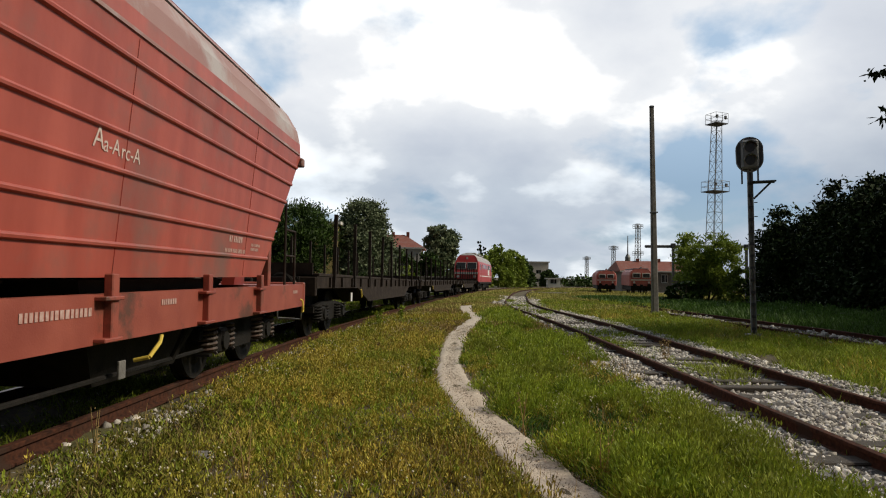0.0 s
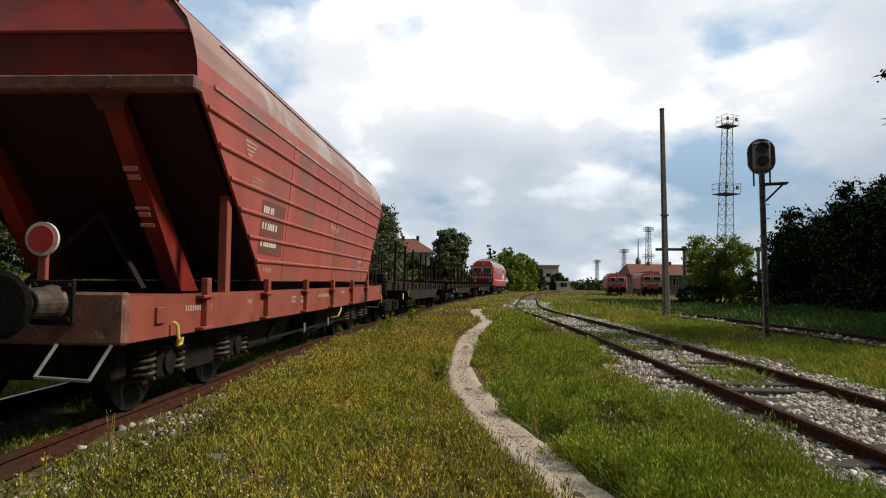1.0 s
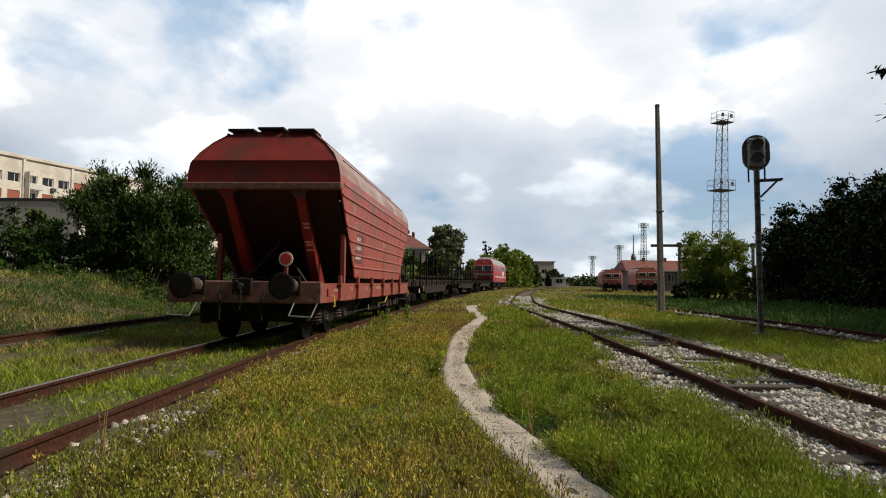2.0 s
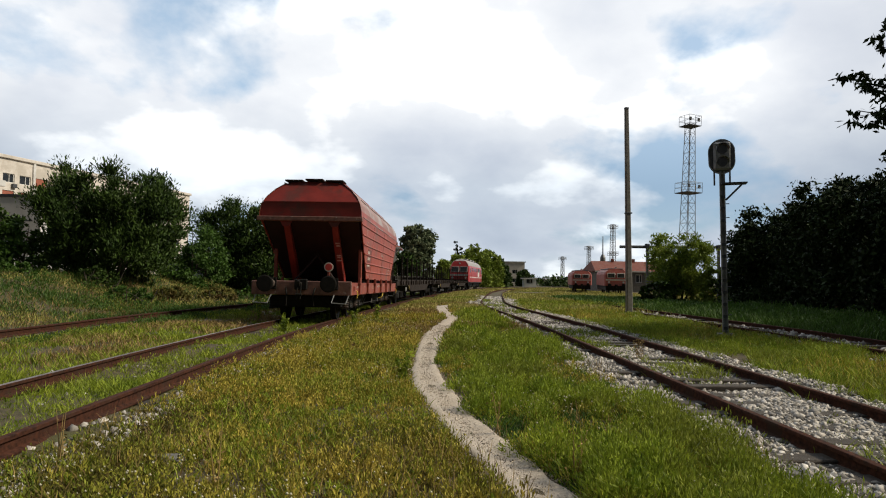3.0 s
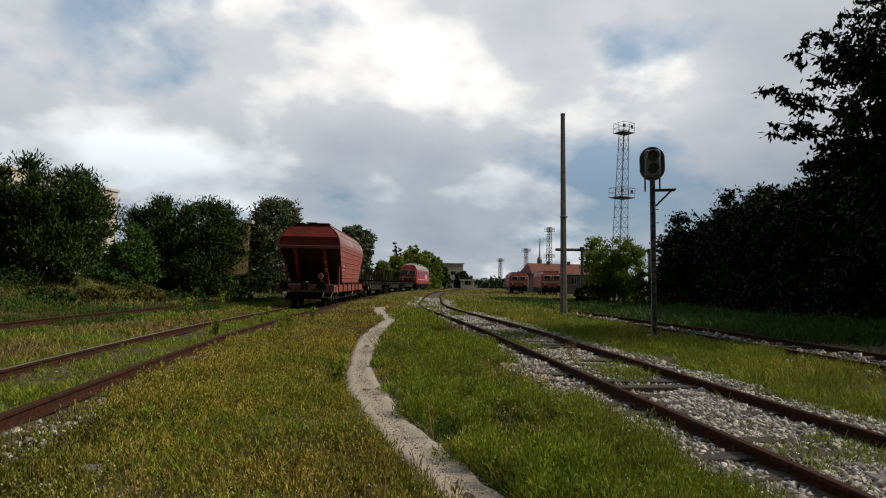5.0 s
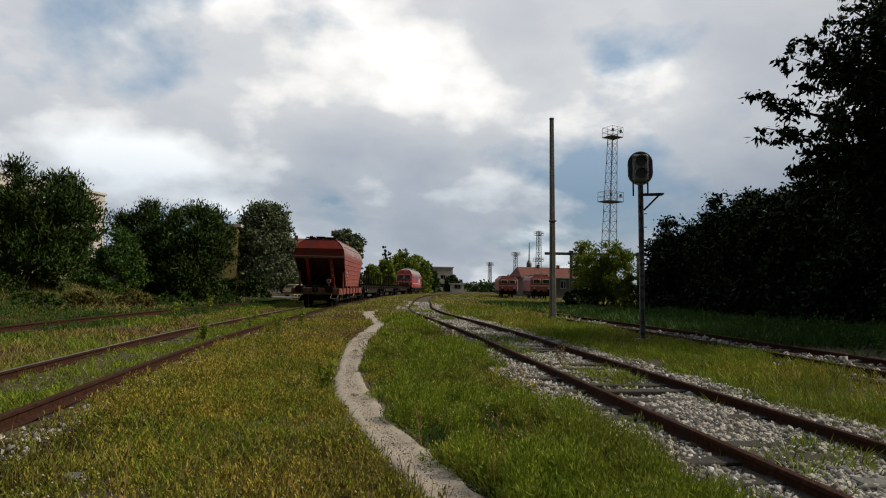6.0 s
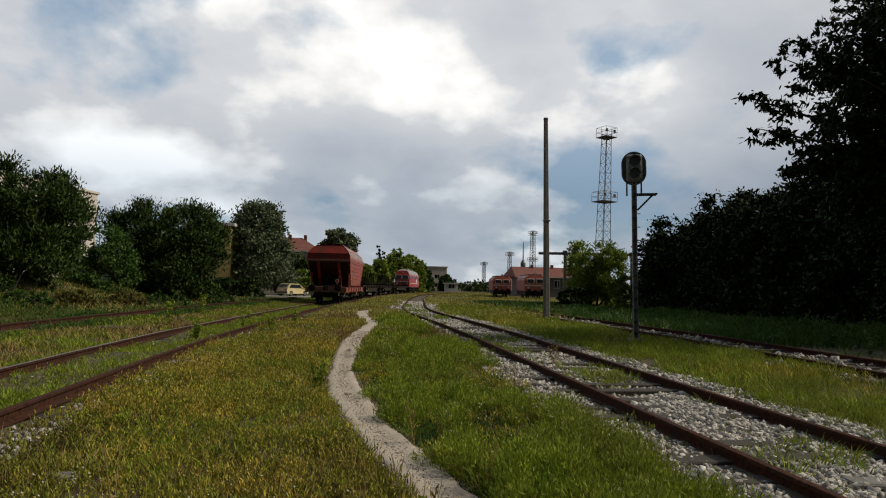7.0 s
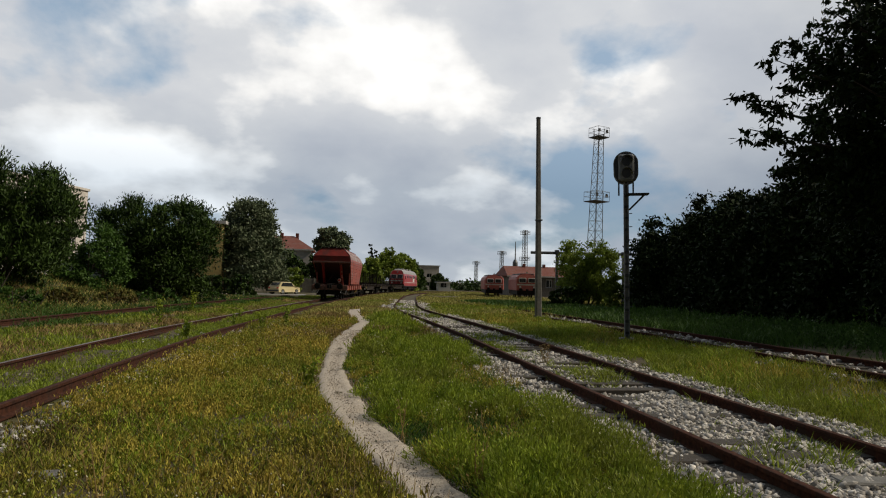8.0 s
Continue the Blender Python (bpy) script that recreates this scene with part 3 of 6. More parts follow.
def lettering(parent, text, size, m, material="white"):
    cu = bpy.data.curves.new("lettering", "FONT")
    cu.body, cu.size, cu.extrude = text, size, 0.0015
    cu.align_x = "LEFT"
    tmp = bpy.data.objects.new("tmp", cu)
    me = bpy.data.meshes.new_from_object(tmp)
    bpy.data.objects.remove(tmp)
    me.materials.append(M[material])
    ob = new("lettering", me)
    ob.parent = parent
    ob.matrix_basis = m
    return ob


def bars(parent, rows, m, material="faded"):
    """Plain bars in place of writing: rows of (x, z, width, height) on a plate's plane."""
    bm = bmesh.new()
    for x, z, w, h in rows:
        add_box(bm, (w, h, 0.003), (x + w / 2, z + h / 2, 0))
    ob = tagged(part("faded_marking", bm, material, parent), kind="stuff")
    ob.matrix_basis = m
    return ob


HOP_LEN = 13.4          # over the end beams
HOP_RIBS = (2.86, 2.58, 2.30, 2.02, 1.74, 1.47)


def build_hopper():
    h = thing("hopper_wagon", "faded red grain hopper wagon with pale roof and ribbed sides", "freight wagon")
    L = HOP_LEN
    # half widths of the side wall by height
    def hw(z):
        return 1.37 + (z - 1.22) / (3.06 - 1.22) * 0.16
    y_top0, y_top1, y_bot0, y_bot1 = 0.85, L - 0.95, 3.28, L - 2.35
    # side walls with thickness
    for side in (-1, 1):
        bm = bmesh.new()
        outer, inner = [], []
        for z, ya, yb in ((1.22, y_bot0, y_bot1), (1.50, y_bot0 - 0.32, y_bot1 + 0.22), (3.06, y_top0, y_top1)):
            outer.append([(side * hw(z), y, z) for y in np.linspace(ya, yb, 9)])
            inner.append([(side * (hw(z) - 0.03), y, z) for y in np.linspace(ya, yb, 9)])
        rings = [outer[0] + inner[0][::-1], outer[1] + inner[1][::-1], outer[2] + inner[2][::-1]]
        add_loft(bm, rings)
        wall = part("side_wall", bm, "red", h, "faded red ribbed side wall")
        for z in HOP_RIBS:
            k = (z - 1.22) / (3.06 - 1.22)
            ya, yb = y_bot0 + (y_top0 - y_bot0) * k + 0.03, y_bot1 + (y_top1 - y_bot1) * k - 0.03
            x = side * hw(z)
            prof = [(0.0, -0.030), (0.028, -0.018), (0.032, 0.0), (0.024, 0.016), (0.0, 0.022)]
            part("rib", loft([[(x + side * a - side * 0.004, y, z + b) for a, b in prof] for y in (ya, yb)]), "red", wall)
        # vertical welded seams
        for y in (4.1, 7.25, 10.3):
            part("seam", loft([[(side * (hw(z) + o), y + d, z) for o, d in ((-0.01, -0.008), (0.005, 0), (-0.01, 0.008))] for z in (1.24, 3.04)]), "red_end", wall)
    # roof: a cambered shell from rail to rail, drawn in at both ends
    prof = [(1.53, 3.06), (1.52, 3.24), (1.475, 3.44), (1.36, 3.66), (1.15, 3.90), (0.90, 4.08), (0.45, 4.15), (0.0, 4.17)]
    full = prof + [(-x, z) for x, z in prof[-2::-1]]
    def set_back(z):
        """How far the end leans in at a height."""
        return 0.02 + 0.46 * max(0.0, z - 3.48) / 0.69
    rings = [[(x, y0 + d * set_back(z), z) for x, z in full] for y0, d in ((y_top0, 1), (y_top1, -1))]
    roof = part("roof", loft(rings, closed=False), "roof_pale", h, "weathered pale pinkish-grey roof", smooth=False)
    roof.data.materials.append(M["red"])
    n = len(full) - 1
    for i, p in enumerate(roof.data.polygons):
        if i % n in (0, n - 1):
            p.material_index = 1
    for y0, d in ((y_top0, 1), (y_top1, -1)):
        rows = [[(x - 0.02, y0 + d * (set_back(z) + 0.03), z), (0.02 - x, y0 + d * (set_back(z) + 0.03), z)] for x, z in
                [(1.53, 3.06), (1.52, 3.24), (1.475, 3.48), (1.36, 3.66), (1.15, 3.90), (0.90, 4.08), (0.47, 4.15)]]
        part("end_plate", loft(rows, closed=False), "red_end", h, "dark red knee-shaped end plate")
        part("end_seam", box((2.9, 0.03, 0.025), (0, y0 + d * 0.04, 3.485)), "red_end", h)
    for side in (-1, 1):
        part("roof_rim", loft([[(side * 0.90 + a, y, 4.085 + b) for a, b in ((-0.02, 0.0), (0.03, -0.01), (0.03, 0.03), (-0.02, 0.04))] for y in (y_top0 + 0.45, y_top1 - 0.45)]), "red_end", h, "dark red rim along the roof")
    # roof edge ledge, hatch rim and the walkway
    for side in (-1, 1):
        part("roof_ledge", box((0.03, L - 2.3, 0.03), (side * 1.53, L / 2 + 0.1, 3.075)), "roof_pale", h)
        part("hatch_rim", box((0.03, L - 4.2, 0.05), (side * 0.88, L / 2 + 0.1, 4.12)), "stake", h)
        bm = bmesh.new()
        add_box(bm, (0.012, L - 3.4, 0.02), (side * 1.362, L / 2 + 0.1, 3.665))
        part("roof_seam", bm, "stake", h)
    bm = bmesh.new()
    add_box(bm, (0.86, L - 3.9, 0.03), (0, L / 2 + 0.1, 4.205))
    for y in np.arange(2.2, L - 1.8, 1.1):
        add_box(bm, (1.5, 0.05, 0.05), (0, y, 4.175))
    part("roof_walkway", bm, "stake", h, "dark steel roof walkway")
    # end plates under the roof, cross beams and the sloping hopper floors
    for end, y, d, run in ((0, y_top0, 1, 2.5), (1, y_top1, -1, 1.4)):
        part("cross_beam", box((3.14, 0.16, 0.13), (0, y - d * 0.04, 2.975), bevel=0.015), "beam", h, "rusty red cross beam")
        # the sheet's colour carries the shade under the overhanging end
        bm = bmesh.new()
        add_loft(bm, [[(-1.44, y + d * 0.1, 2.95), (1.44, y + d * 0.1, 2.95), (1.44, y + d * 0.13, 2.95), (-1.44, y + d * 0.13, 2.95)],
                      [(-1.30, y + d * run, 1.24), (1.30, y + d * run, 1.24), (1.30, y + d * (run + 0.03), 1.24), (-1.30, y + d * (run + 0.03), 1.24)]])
        part("slope_sheet", bm, "shaded_red", h, "dark red sloping hopper end sheet with recess shade in its colour")
        for x in (-0.72, 0.72):
            b, a = Vector((x, y + d * 0.02, 2.94)), Vector((x, y + d * (run - 0.85), 1.10))
            bm = bmesh.new()
            add_loft(bm, [[(p.x - 0.09, p.y - w, p.z), (p.x + 0.09, p.y - w, p.z), (p.x + 0.09, p.y + w, p.z), (p.x - 0.09, p.y + w, p.z)] for p, w in ((a, 0.22), (b, 0.06))])
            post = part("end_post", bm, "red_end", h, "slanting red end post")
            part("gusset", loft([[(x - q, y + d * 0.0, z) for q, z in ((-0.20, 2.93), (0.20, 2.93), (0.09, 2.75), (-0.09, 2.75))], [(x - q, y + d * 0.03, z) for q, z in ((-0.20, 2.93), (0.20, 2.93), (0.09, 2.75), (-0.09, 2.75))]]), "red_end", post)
        # braces get the same painted-in recess shade
        for x in (-1, 1):
            part("brace", bar((x * 0.65, y + d * 0.9, 1.12), (0, y + d * 1.2, 1.95), 0.035, 6), "shaded_red", h)
        for x in (-1.33, 1.33):
            yy = y + d * (1.3 if end == 0 else 1.0)
            part("corner_post", box((0.10, 0.12, 1.05), (x, yy, 1.62), bevel=0.01), "sill", h)
            part("corner_gusset", box((0.04, 0.5, 0.10), (x, yy + d * 0.25, 2.12)), "sill", h)
    for x in (-0.62, 0.0, 0.62):
        part("roof_flap", box((0.54, 0.6, 0.05), (x, y_top0 + 0.70, 4.215 - 0.05 * abs(x)), bevel=0.01), "stake", h, "dark hatch flap")
    part("underframe", box((1.5, L - 0.4, 0.30), (0, L / 2, 0.86)), "grime", h, "black centre frame")
    for y in (0.62, L - 0.62):
        part("headstock", box((2.1, 0.22, 0.34), (0, y, 0.54), bevel=0.03), "grime", h, "black bogie headstock with brake rigging")
    # discharge hoppers below the frame
    for y in (L / 2 - 1.9, L / 2 + 1.9):
        bm = bmesh.new()
        add_loft(bm, [[(-1.2, y - 1.5, 1.2), (1.2, y - 1.5, 1.2), (1.2, y + 1.5, 1.2), (-1.2, y + 1.5, 1.2)], [(-0.95, y - 0.8, 0.30), (0.95, y - 0.8, 0.30), (0.95, y + 0.8, 0.30), (-0.95, y + 0.8, 0.30)]])
        part("discharge_chute", bm, "grime", h, "black discharge chute")
    # side sills with brackets
    for side in (-1, 1):
        prof = [(1.40, 0.74), (1.40, 1.10), (1.28, 1.10), (1.28, 1.085), (1.385, 1.085), (1.385, 0.755), (1.28, 0.755), (1.28, 0.74)]
        sill = part("side_sill", loft([[(side * a, y, b) for a, b in prof] for y in (0, 3, 6.5, 10, L)]), "sill", h, "rusty red side sill with faded markings")
        for y in (1.45, 3.35, 5.25, 7.15, 9.05, 10.85):
            bm = bmesh.new()
            add_box(bm, (0.07, 0.10, 0.48), (side * 1.43, y, 1.01), bevel=0.008)
            for z in (0.77, 1.07):
                add_box(bm, (0.11, 0.26, 0.03), (side * 1.435, y - 0.05, z), bevel=0.006)
            part("bracket", bm, "sill", sill)
    for y, d in ((0.0, -1), (L, 1)):
        part("end_beam", box((2.84, 0.10, 0.40), (0, y, 0.93), bevel=0.02), "beam" if d < 0 else "sill", h, "scuffed dusty red end beam")
        part("end_floor", box((2.75, 1.3, 0.02), (0, y - d * 0.70, 1.085)), "sill", h, "rusty platform plate")
        buffers(h, y + d * 0.05, d)
        for x in (-1.1, 1.1):
            bm = bmesh.new()
            for a, b in (((x - 0.16, y + d * 0.1, 0.74), (x - 0.20, y + d * 0.28, 0.52)), ((x - 0.20, y + d * 0.28, 0.52), (x + 0.20, y + d * 0.28, 0.50)), ((x + 0.20, y + d * 0.28, 0.50), (x + 0.26, y + d * 0.1, 0.74))):
                add_bar(bm, a, b, 0.014, 6)
            part("shunter_step", bm, "galv", h, "bent rod step")
    # hand rails and ladder on the leading platform
    for x in (-1.3, 1.3):
        bm = bmesh.new()
        add_bar(bm, (x, L - 0.25, 1.1), (x, L - 0.25, 1.95), 0.02, 6)
        add_bar(bm, (x, L - 0.25, 1.95), (x, L - 0.85, 1.95), 0.02, 6)
        add_bar(bm, (x, L - 0.85, 1.1), (x, L - 0.85, 2.4), 0.02, 6)
        add_bar(bm, (x, L - 0.25, 1.55), (x, L - 0.85, 1.55), 0.016, 6)
        part("hand_rail", bm, "stake", h, "rusty steel hand rail")
    bm = bmesh.new()
    for z in np.arange(1.3, 2.95, 0.28):
        add_bar(bm, (-1.0, L - 0.7, z), (-0.6, L - 0.7, z), 0.014, 6)
    for x in (-1.0, -0.6):
        add_bar(bm, (x, L - 0.7, 1.1), (x, L - 0.9, 2.95), 0.018, 6)
    part("ladder", bm, "stake", h, "rusty steel ladder")
    # brake gear in the dark under the frame
    bm = bmesh.new()
    add_bar(bm, (0.3, 5.2, 0.62), (0.3, 6.3, 0.62), 0.20, 14)
    add_bar(bm, (-0.9, 2.9, 0.5), (-0.9, 10.2, 0.5), 0.03, 6)
    add_bar(bm, (1.1, 3.6, 0.40), (1.1, 9.8, 0.40), 0.022, 6)
    for y in (4.4, 9.0):
        add_bar(bm, (1.25, y, 0.74), (1.1, y, 0.40), 0.03, 6)
    add_box(bm, (0.5, 0.9, 0.4), (-0.7, 7.6, 0.55), bevel=0.03)
    part("brake_gear", bm, "grime", h, "black brake rigging")
    wheels = []
    bogie(h, 2.15, wheels)
    bogie(h, L - 2.15, wheels)
    # handles, plates, valve covers
    for y in (0.75, L - 0.35):
        bm = bmesh.new()
        pts = [(1.43, y, 0.86), (1.47, y, 0.84), (1.48, y + 0.01, 0.72), (1.45, y + 0.05, 0.66), (1.45, y + 0.13, 0.665), (1.45, y + 0.15, 0.72)]
        for a, b in zip(pts, pts[1:]):
            add_bar(bm, a, b, 0.016, 8)
        part("tow_hook", bm, "yellow", h, "yellow tow hook")
    bm = bmesh.new()
    for a, b in (((1.25, 7.9, 0.52), (1.38, 7.9, 0.55)), ((1.38, 7.9, 0.55), (1.40, 8.05, 0.66)), ((1.40, 8.05, 0.66), (1.40, 8.08, 0.72))):
        add_bar(bm, a, b, 0.018, 8)
    part("brake_handle", bm, "yellow", h, "yellow changeover handle")
    for y in (6.0, 7.75):
        part("valve_plate", box((0.02, 0.11, 0.15), (1.22, y, 0.46), bevel=0.004), "concrete", h, "pale scuffed changeover plate")
    part("data_plate", box((0.03, 0.16, 0.14), (1.415, 0.55, 0.93), bevel=0.008), "sill", h)
    # tail disc on its post
    part("tail_post", box((0.07, 0.04, 0.42), (0.76, -0.02, 1.30), bevel=0.006), "sill", h)
    part("tail_disc", bar((0.76, -0.055, 1.53), (0.76, -0.03, 1.53), 0.13, 28), "white", h, "white rim of the tail disc")
    part("tail_disc_face", bar((0.76, -0.063, 1.53), (0.76, -0.05, 1.53), 0.10, 28), "signal_red", h, "round red tail disc")
    # writing on the side that is seen: numbers become bars
    side = pose(0, 0, 0, 90, 0, 90)
    def plate(y, z, out=0.004):
        return Matrix.Translation((hw(z) + out, y, z)) @ pose(0, 0, 0, 0, 4.97, 0) @ side
    def two_rows(y, z, w, hgt, n, rows, gap=1.5, material="faded"):
        rng = random.Random(int(y * 100 + z * 10))
        out = []
        for r in range(rows):
            x, end = 0.0, w * rng.uniform(0.75, 1)
            while x < end:
                cw = hgt * rng.uniform(0.45, 0.75)
                out.append((x, -r * hgt * gap, cw, hgt))
                x += cw + hgt * (0.25 if rng.random() < 0.8 else 0.7)
        return bars(h, out, plate(y, z), material)
    number_panel = part("number_panel", box((0.95, 0.66, 0.003)), "panel_red", h, "darker repainted number panel")
    number_panel.matrix_basis = plate(3.50, 1.88, 0.003)
    two_rows(3.08, 2.06, 0.40, 0.085, 4, 1, material="white")
    two_rows(3.08, 1.86, 0.75, 0.085, 8, 1, material="white")
    two_rows(3.08, 1.65, 0.75, 0.085, 8, 1, material="white")
    two_rows(2.55, 2.40, 0.45, 0.030, 4, 4)
    two_rows(3.30, 1.33, 0.35, 0.06, 4, 1)
    # winged emblem, drawn as plain strokes
    bars(h, [(0.0, 0.16, 0.42, 0.025), (0.04, 0.115, 0.34, 0.025), (0.08, 0.07, 0.26, 0.025), (0.13, 0.025, 0.16, 0.025), (0.18, -0.03, 0.06, 0.05)], plate(2.20, 2.60), "faded")
    lettering(h, "A", 0.22, plate(6.78, 2.13), "faded_bright")
    lettering(h, "a-A", 0.165, plate(6.92, 2.12), "faded_bright")
    lettering(h, "rc-A", 0.165, plate(7.17, 2.11), "faded_bright")
    two_rows(9.7, 1.62, 0.55, 0.07, 5, 1)
    two_rows(9.6, 1.50, 0.75, 0.045, 8, 2)
    two_rows(10.5, 1.60, 0.35, 0.035, 5, 2)
    def sill_bars(y, z, w, hgt, rows):
        rng = random.Random(int(y * 77))
        out = []
        for r in range(rows):
            x = 0.0
            while x < w:
                cw = hgt * rng.uniform(0.45, 0.75)
                out.append((x, -r * hgt * 1.5, cw, hgt))
                x += cw + hgt * 0.3
        bars(h, out, Matrix.Translation((1.404, y, z)) @ side)
    sill_bars(1.05, 0.94, 0.62, 0.055, 1)
    sill_bars(2.7, 0.96, 0.15, 0.05, 1)
    sill_bars(6.15, 0.95, 0.75, 0.06, 1)
    sill_bars(8.05, 0.98, 0.3, 0.05, 1)
    sill_bars(12.7, 0.96, 0.25, 0.05, 1)
    sill_bars(4.55, 0.97, 0.22, 0.04, 2)
    sill_bars(5.05, 0.97, 0.22, 0.05, 2)
    # faded markings on the end posts
    bars(h, [(0, 0, 0.14, 0.05), (0.02, -0.09, 0.12, 0.05), (0.0, -0.42, 0.14, 0.03), (0.01, -0.50, 0.12, 0.05), (0.0, -0.62, 0.14, 0.04)], Matrix.Translation((0.715, 1.17, 2.25)) @ pose(0, 0, 0, 126, 0, 0))
    return h, wheels


FLAT_LEN = 20.2


def build_flat():
    f = thing("flat_wagon", "black four-axle flat wagon with upright side stakes", "freight wagon", group="flat wagons of the train")
    L = FLAT_LEN
    part("deck", box((2.75, L - 0.2, 0.06), (0, L / 2, 1.25), bevel=0.01), "stake", f, "worn dark deck")
    for side in (-1, 1):
        prof = [(0.0, 1.22), (L, 1.22), (L, 1.0), (L - 4.2, 0.98), (L - 5.8, 0.62), (5.8, 0.62), (4.2, 0.98), (0.0, 1.0)]
        sill = part("side_sill", loft([[(side * x, y, z) for y, z in prof] for x in (1.30, 1.36)]), "stake", f)
        for y in np.arange(1.0, L - 0.5, 1.15):
            part("stake_pocket", box((0.05, 0.06, 0.20), (side * 1.38, y, 1.11)), "stake", sill)
        for i in range(9):
            y = 1.3 + i * (L - 2.6) / 8
            lean = 0.02 * math.sin(i * 2.3 + side)
            part("stake", loft([[(side * 1.39 + lean * k - 0.035, y - w, z), (side * 1.39 + lean * k + 0.035, y - w, z), (side * 1.39 + lean * k + 0.035, y + w, z), (side * 1.39 + lean * k - 0.035, y + w, z)] for z, k, w in ((1.0, 0, 0.045), (2.50, 1, 0.035))]), "stake", f)
        part("valve_plate", box((0.02, 0.16, 0.2), (side * 1.385, 3.2, 0.78)), "frame_white", f, "small white plate")
        bm = bmesh.new()
        add_bar(bm, (side * 1.40, 4.4, 0.95), (side * 1.40, 4.5, 0.75), 0.02, 6)
        part("handle", bm, "yellow", f, "yellow brake handle")
    for y, d in ((0.0, -1), (L, 1)):
        part("end_beam", box((2.7, 0.12, 0.36), (0, y, 1.03), bevel=0.015), "stake", f)
        part("end_board", box((2.5, 0.05, 0.22), (0, y - d * 0.1, 1.36)), "stake", f)
        buffers(f, y + d * 0.05, d)
    bm = bmesh.new()
    for x in (-0.45, 0.45):
        prof = [(0.3, 1.2), (L - 0.3, 1.2), (L - 0.3, 0.95), (L - 5.4, 0.95), (L - 6.8, 0.55), (6.8, 0.55), (5.4, 0.95), (0.3, 0.95)]
        add_loft(bm, [[(x + o, y, z) for y, z in prof] for o in (-0.02, 0.02)])
    add_box(bm, (0.9, 1.2, 0.35), (0, L / 2, 0.72), bevel=0.02)
    part("underframe", bm, "grime", f)
    wheels = []
    bogie(f, 2.4, wheels, "grime")
    bogie(f, L - 2.4, wheels, "grime")
    return f, wheels


LOCO_LEN = 19.6


def build_loco():
    e = thing("diesel_locomotive", "red six-axle diesel locomotive with grey roof and two-pane cab windscreen", "locomotive")
    L = LOCO_LEN
    # cross-section: half width by height
    sect = [(1.46, 1.15), (1.48, 2.2), (1.47, 3.15), (1.40, 3.50), (1.22, 3.92), (0.92, 4.22), (0.50, 4.42), (0.0, 4.50)]
    full = sect + [(-x, z) for x, z in sect[-2::-1]]
    def ring(y, top, slim, nose):
        return [(x * slim, y + nose * max(0.0, z - 2.35) / 1.6 * 0.62, min(z, top)) for x, z in full]
    rings = [ring(0.0, 4.2, 0.90, 1), ring(0.18, 4.35, 0.965, 1), ring(0.9, 4.5, 1.0, 0.4), ring(2.6, 4.5, 1, 0), ring(L - 2.6, 4.5, 1, 0), ring(L - 0.9, 4.5, 1, -0.4), ring(L - 0.18, 4.35, 0.965, -1), ring(L, 4.2, 0.90, -1)]
    body = part("body", loft(rings), "loco_red", e, "glossy red body shell")
    body.data.materials.append(M["loco_roof"])
    for p in body.data.polygons:
        if p.center.z > 3.35 and abs(p.normal.y) < 0.8:
            p.material_index = 1
    for y, d in ((0.0, 1), (L, -1)):
        for x in (-0.62, 0.62):
            tilt = Matrix.Translation((x, y + d * 0.245, 2.98)) @ pose(0, 0, 0, -d * 21, 0, 0)
            bm = box((1.10, 0.05, 0.86), bevel=0.02)
            wf = part("windscreen_frame", bm, "loco_roof", e)
            wf.matrix_basis = tilt
            g = part("windscreen", box((0.98, 0.07, 0.74), bevel=0.01), "glass", e, "dark windscreen glass")
            g.matrix_basis = tilt
        for x in (-0.95, 0.95):
            part("headlight", bar((x, y - d * 0.06, 1.75), (x, y + d * 0.1, 1.75), 0.15, 16), "frame_white", e, "round headlight")
        part("headlight", bar((0, y + d * 0.55, 3.85), (0, y + d * 0.75, 3.85), 0.13, 16), "frame_white", e, "round headlight")
        part("cab_stripe", box((2.62, 0.03, 0.24), (0, y - d * 0.004, 2.14)), "frame_white", e, "pale stripe")
        part("buffer_beam", box((2.8, 0.25, 0.5), (0, y - d * 0.05, 1.02), bevel=0.03), "grime", e)
        buffers(e, y - d * 0.18, -d)
    for side in (-1, 1):
        x = side * 1.475
        part("number_panel", box((0.03, 2.2, 0.95), (x, L * 0.68, 2.5), bevel=0.005), "frame_white", e, "large pale panel")
        for y in (1.55, L - 1.55):
            part("cab_window", box((0.05, 0.7, 0.66), (x, y, 2.85), bevel=0.02), "glass", e)
            part("cab_door", box((0.04, 0.62, 1.9), (x + side * 0.005, y + (0.95 if y < 5 else -0.95), 2.2), bevel=0.012), "loco_red", e)
        for y in (4.6, 6.6, 8.6, 10.6, 15.0):
            part("side_window", box((0.05, 0.95, 0.5), (x, y, 3.0), bevel=0.02), "glass", e)
        part("grille", box((0.05, 1.6, 0.6), (x, L * 0.5 + 6.0 - 2.6, 3.0), bevel=0.01), "dark_steel", e)
        part("waist_stripe", box((0.02, L - 2.0, 0.10), (x + side * 0.006, L / 2, 1.85)), "frame_white", e)
        part("skirt", box((0.06, L - 1.2, 0.22), (side * 1.44, L / 2, 1.05)), "grime", e)
    bm = bmesh.new()
    for y in (5.0, 9.5, 13.5):
        add_box(bm, (1.3, 2.0, 0.22), (0, y, 4.52), bevel=0.06)
    add_bar(bm, (0, 7.6, 4.2), (0, 7.6, 4.55), 0.22, 14)
    part("roof_hatches", bm, "loco_roof", e, "grey roof hatches and exhaust")
    bm = bmesh.new()
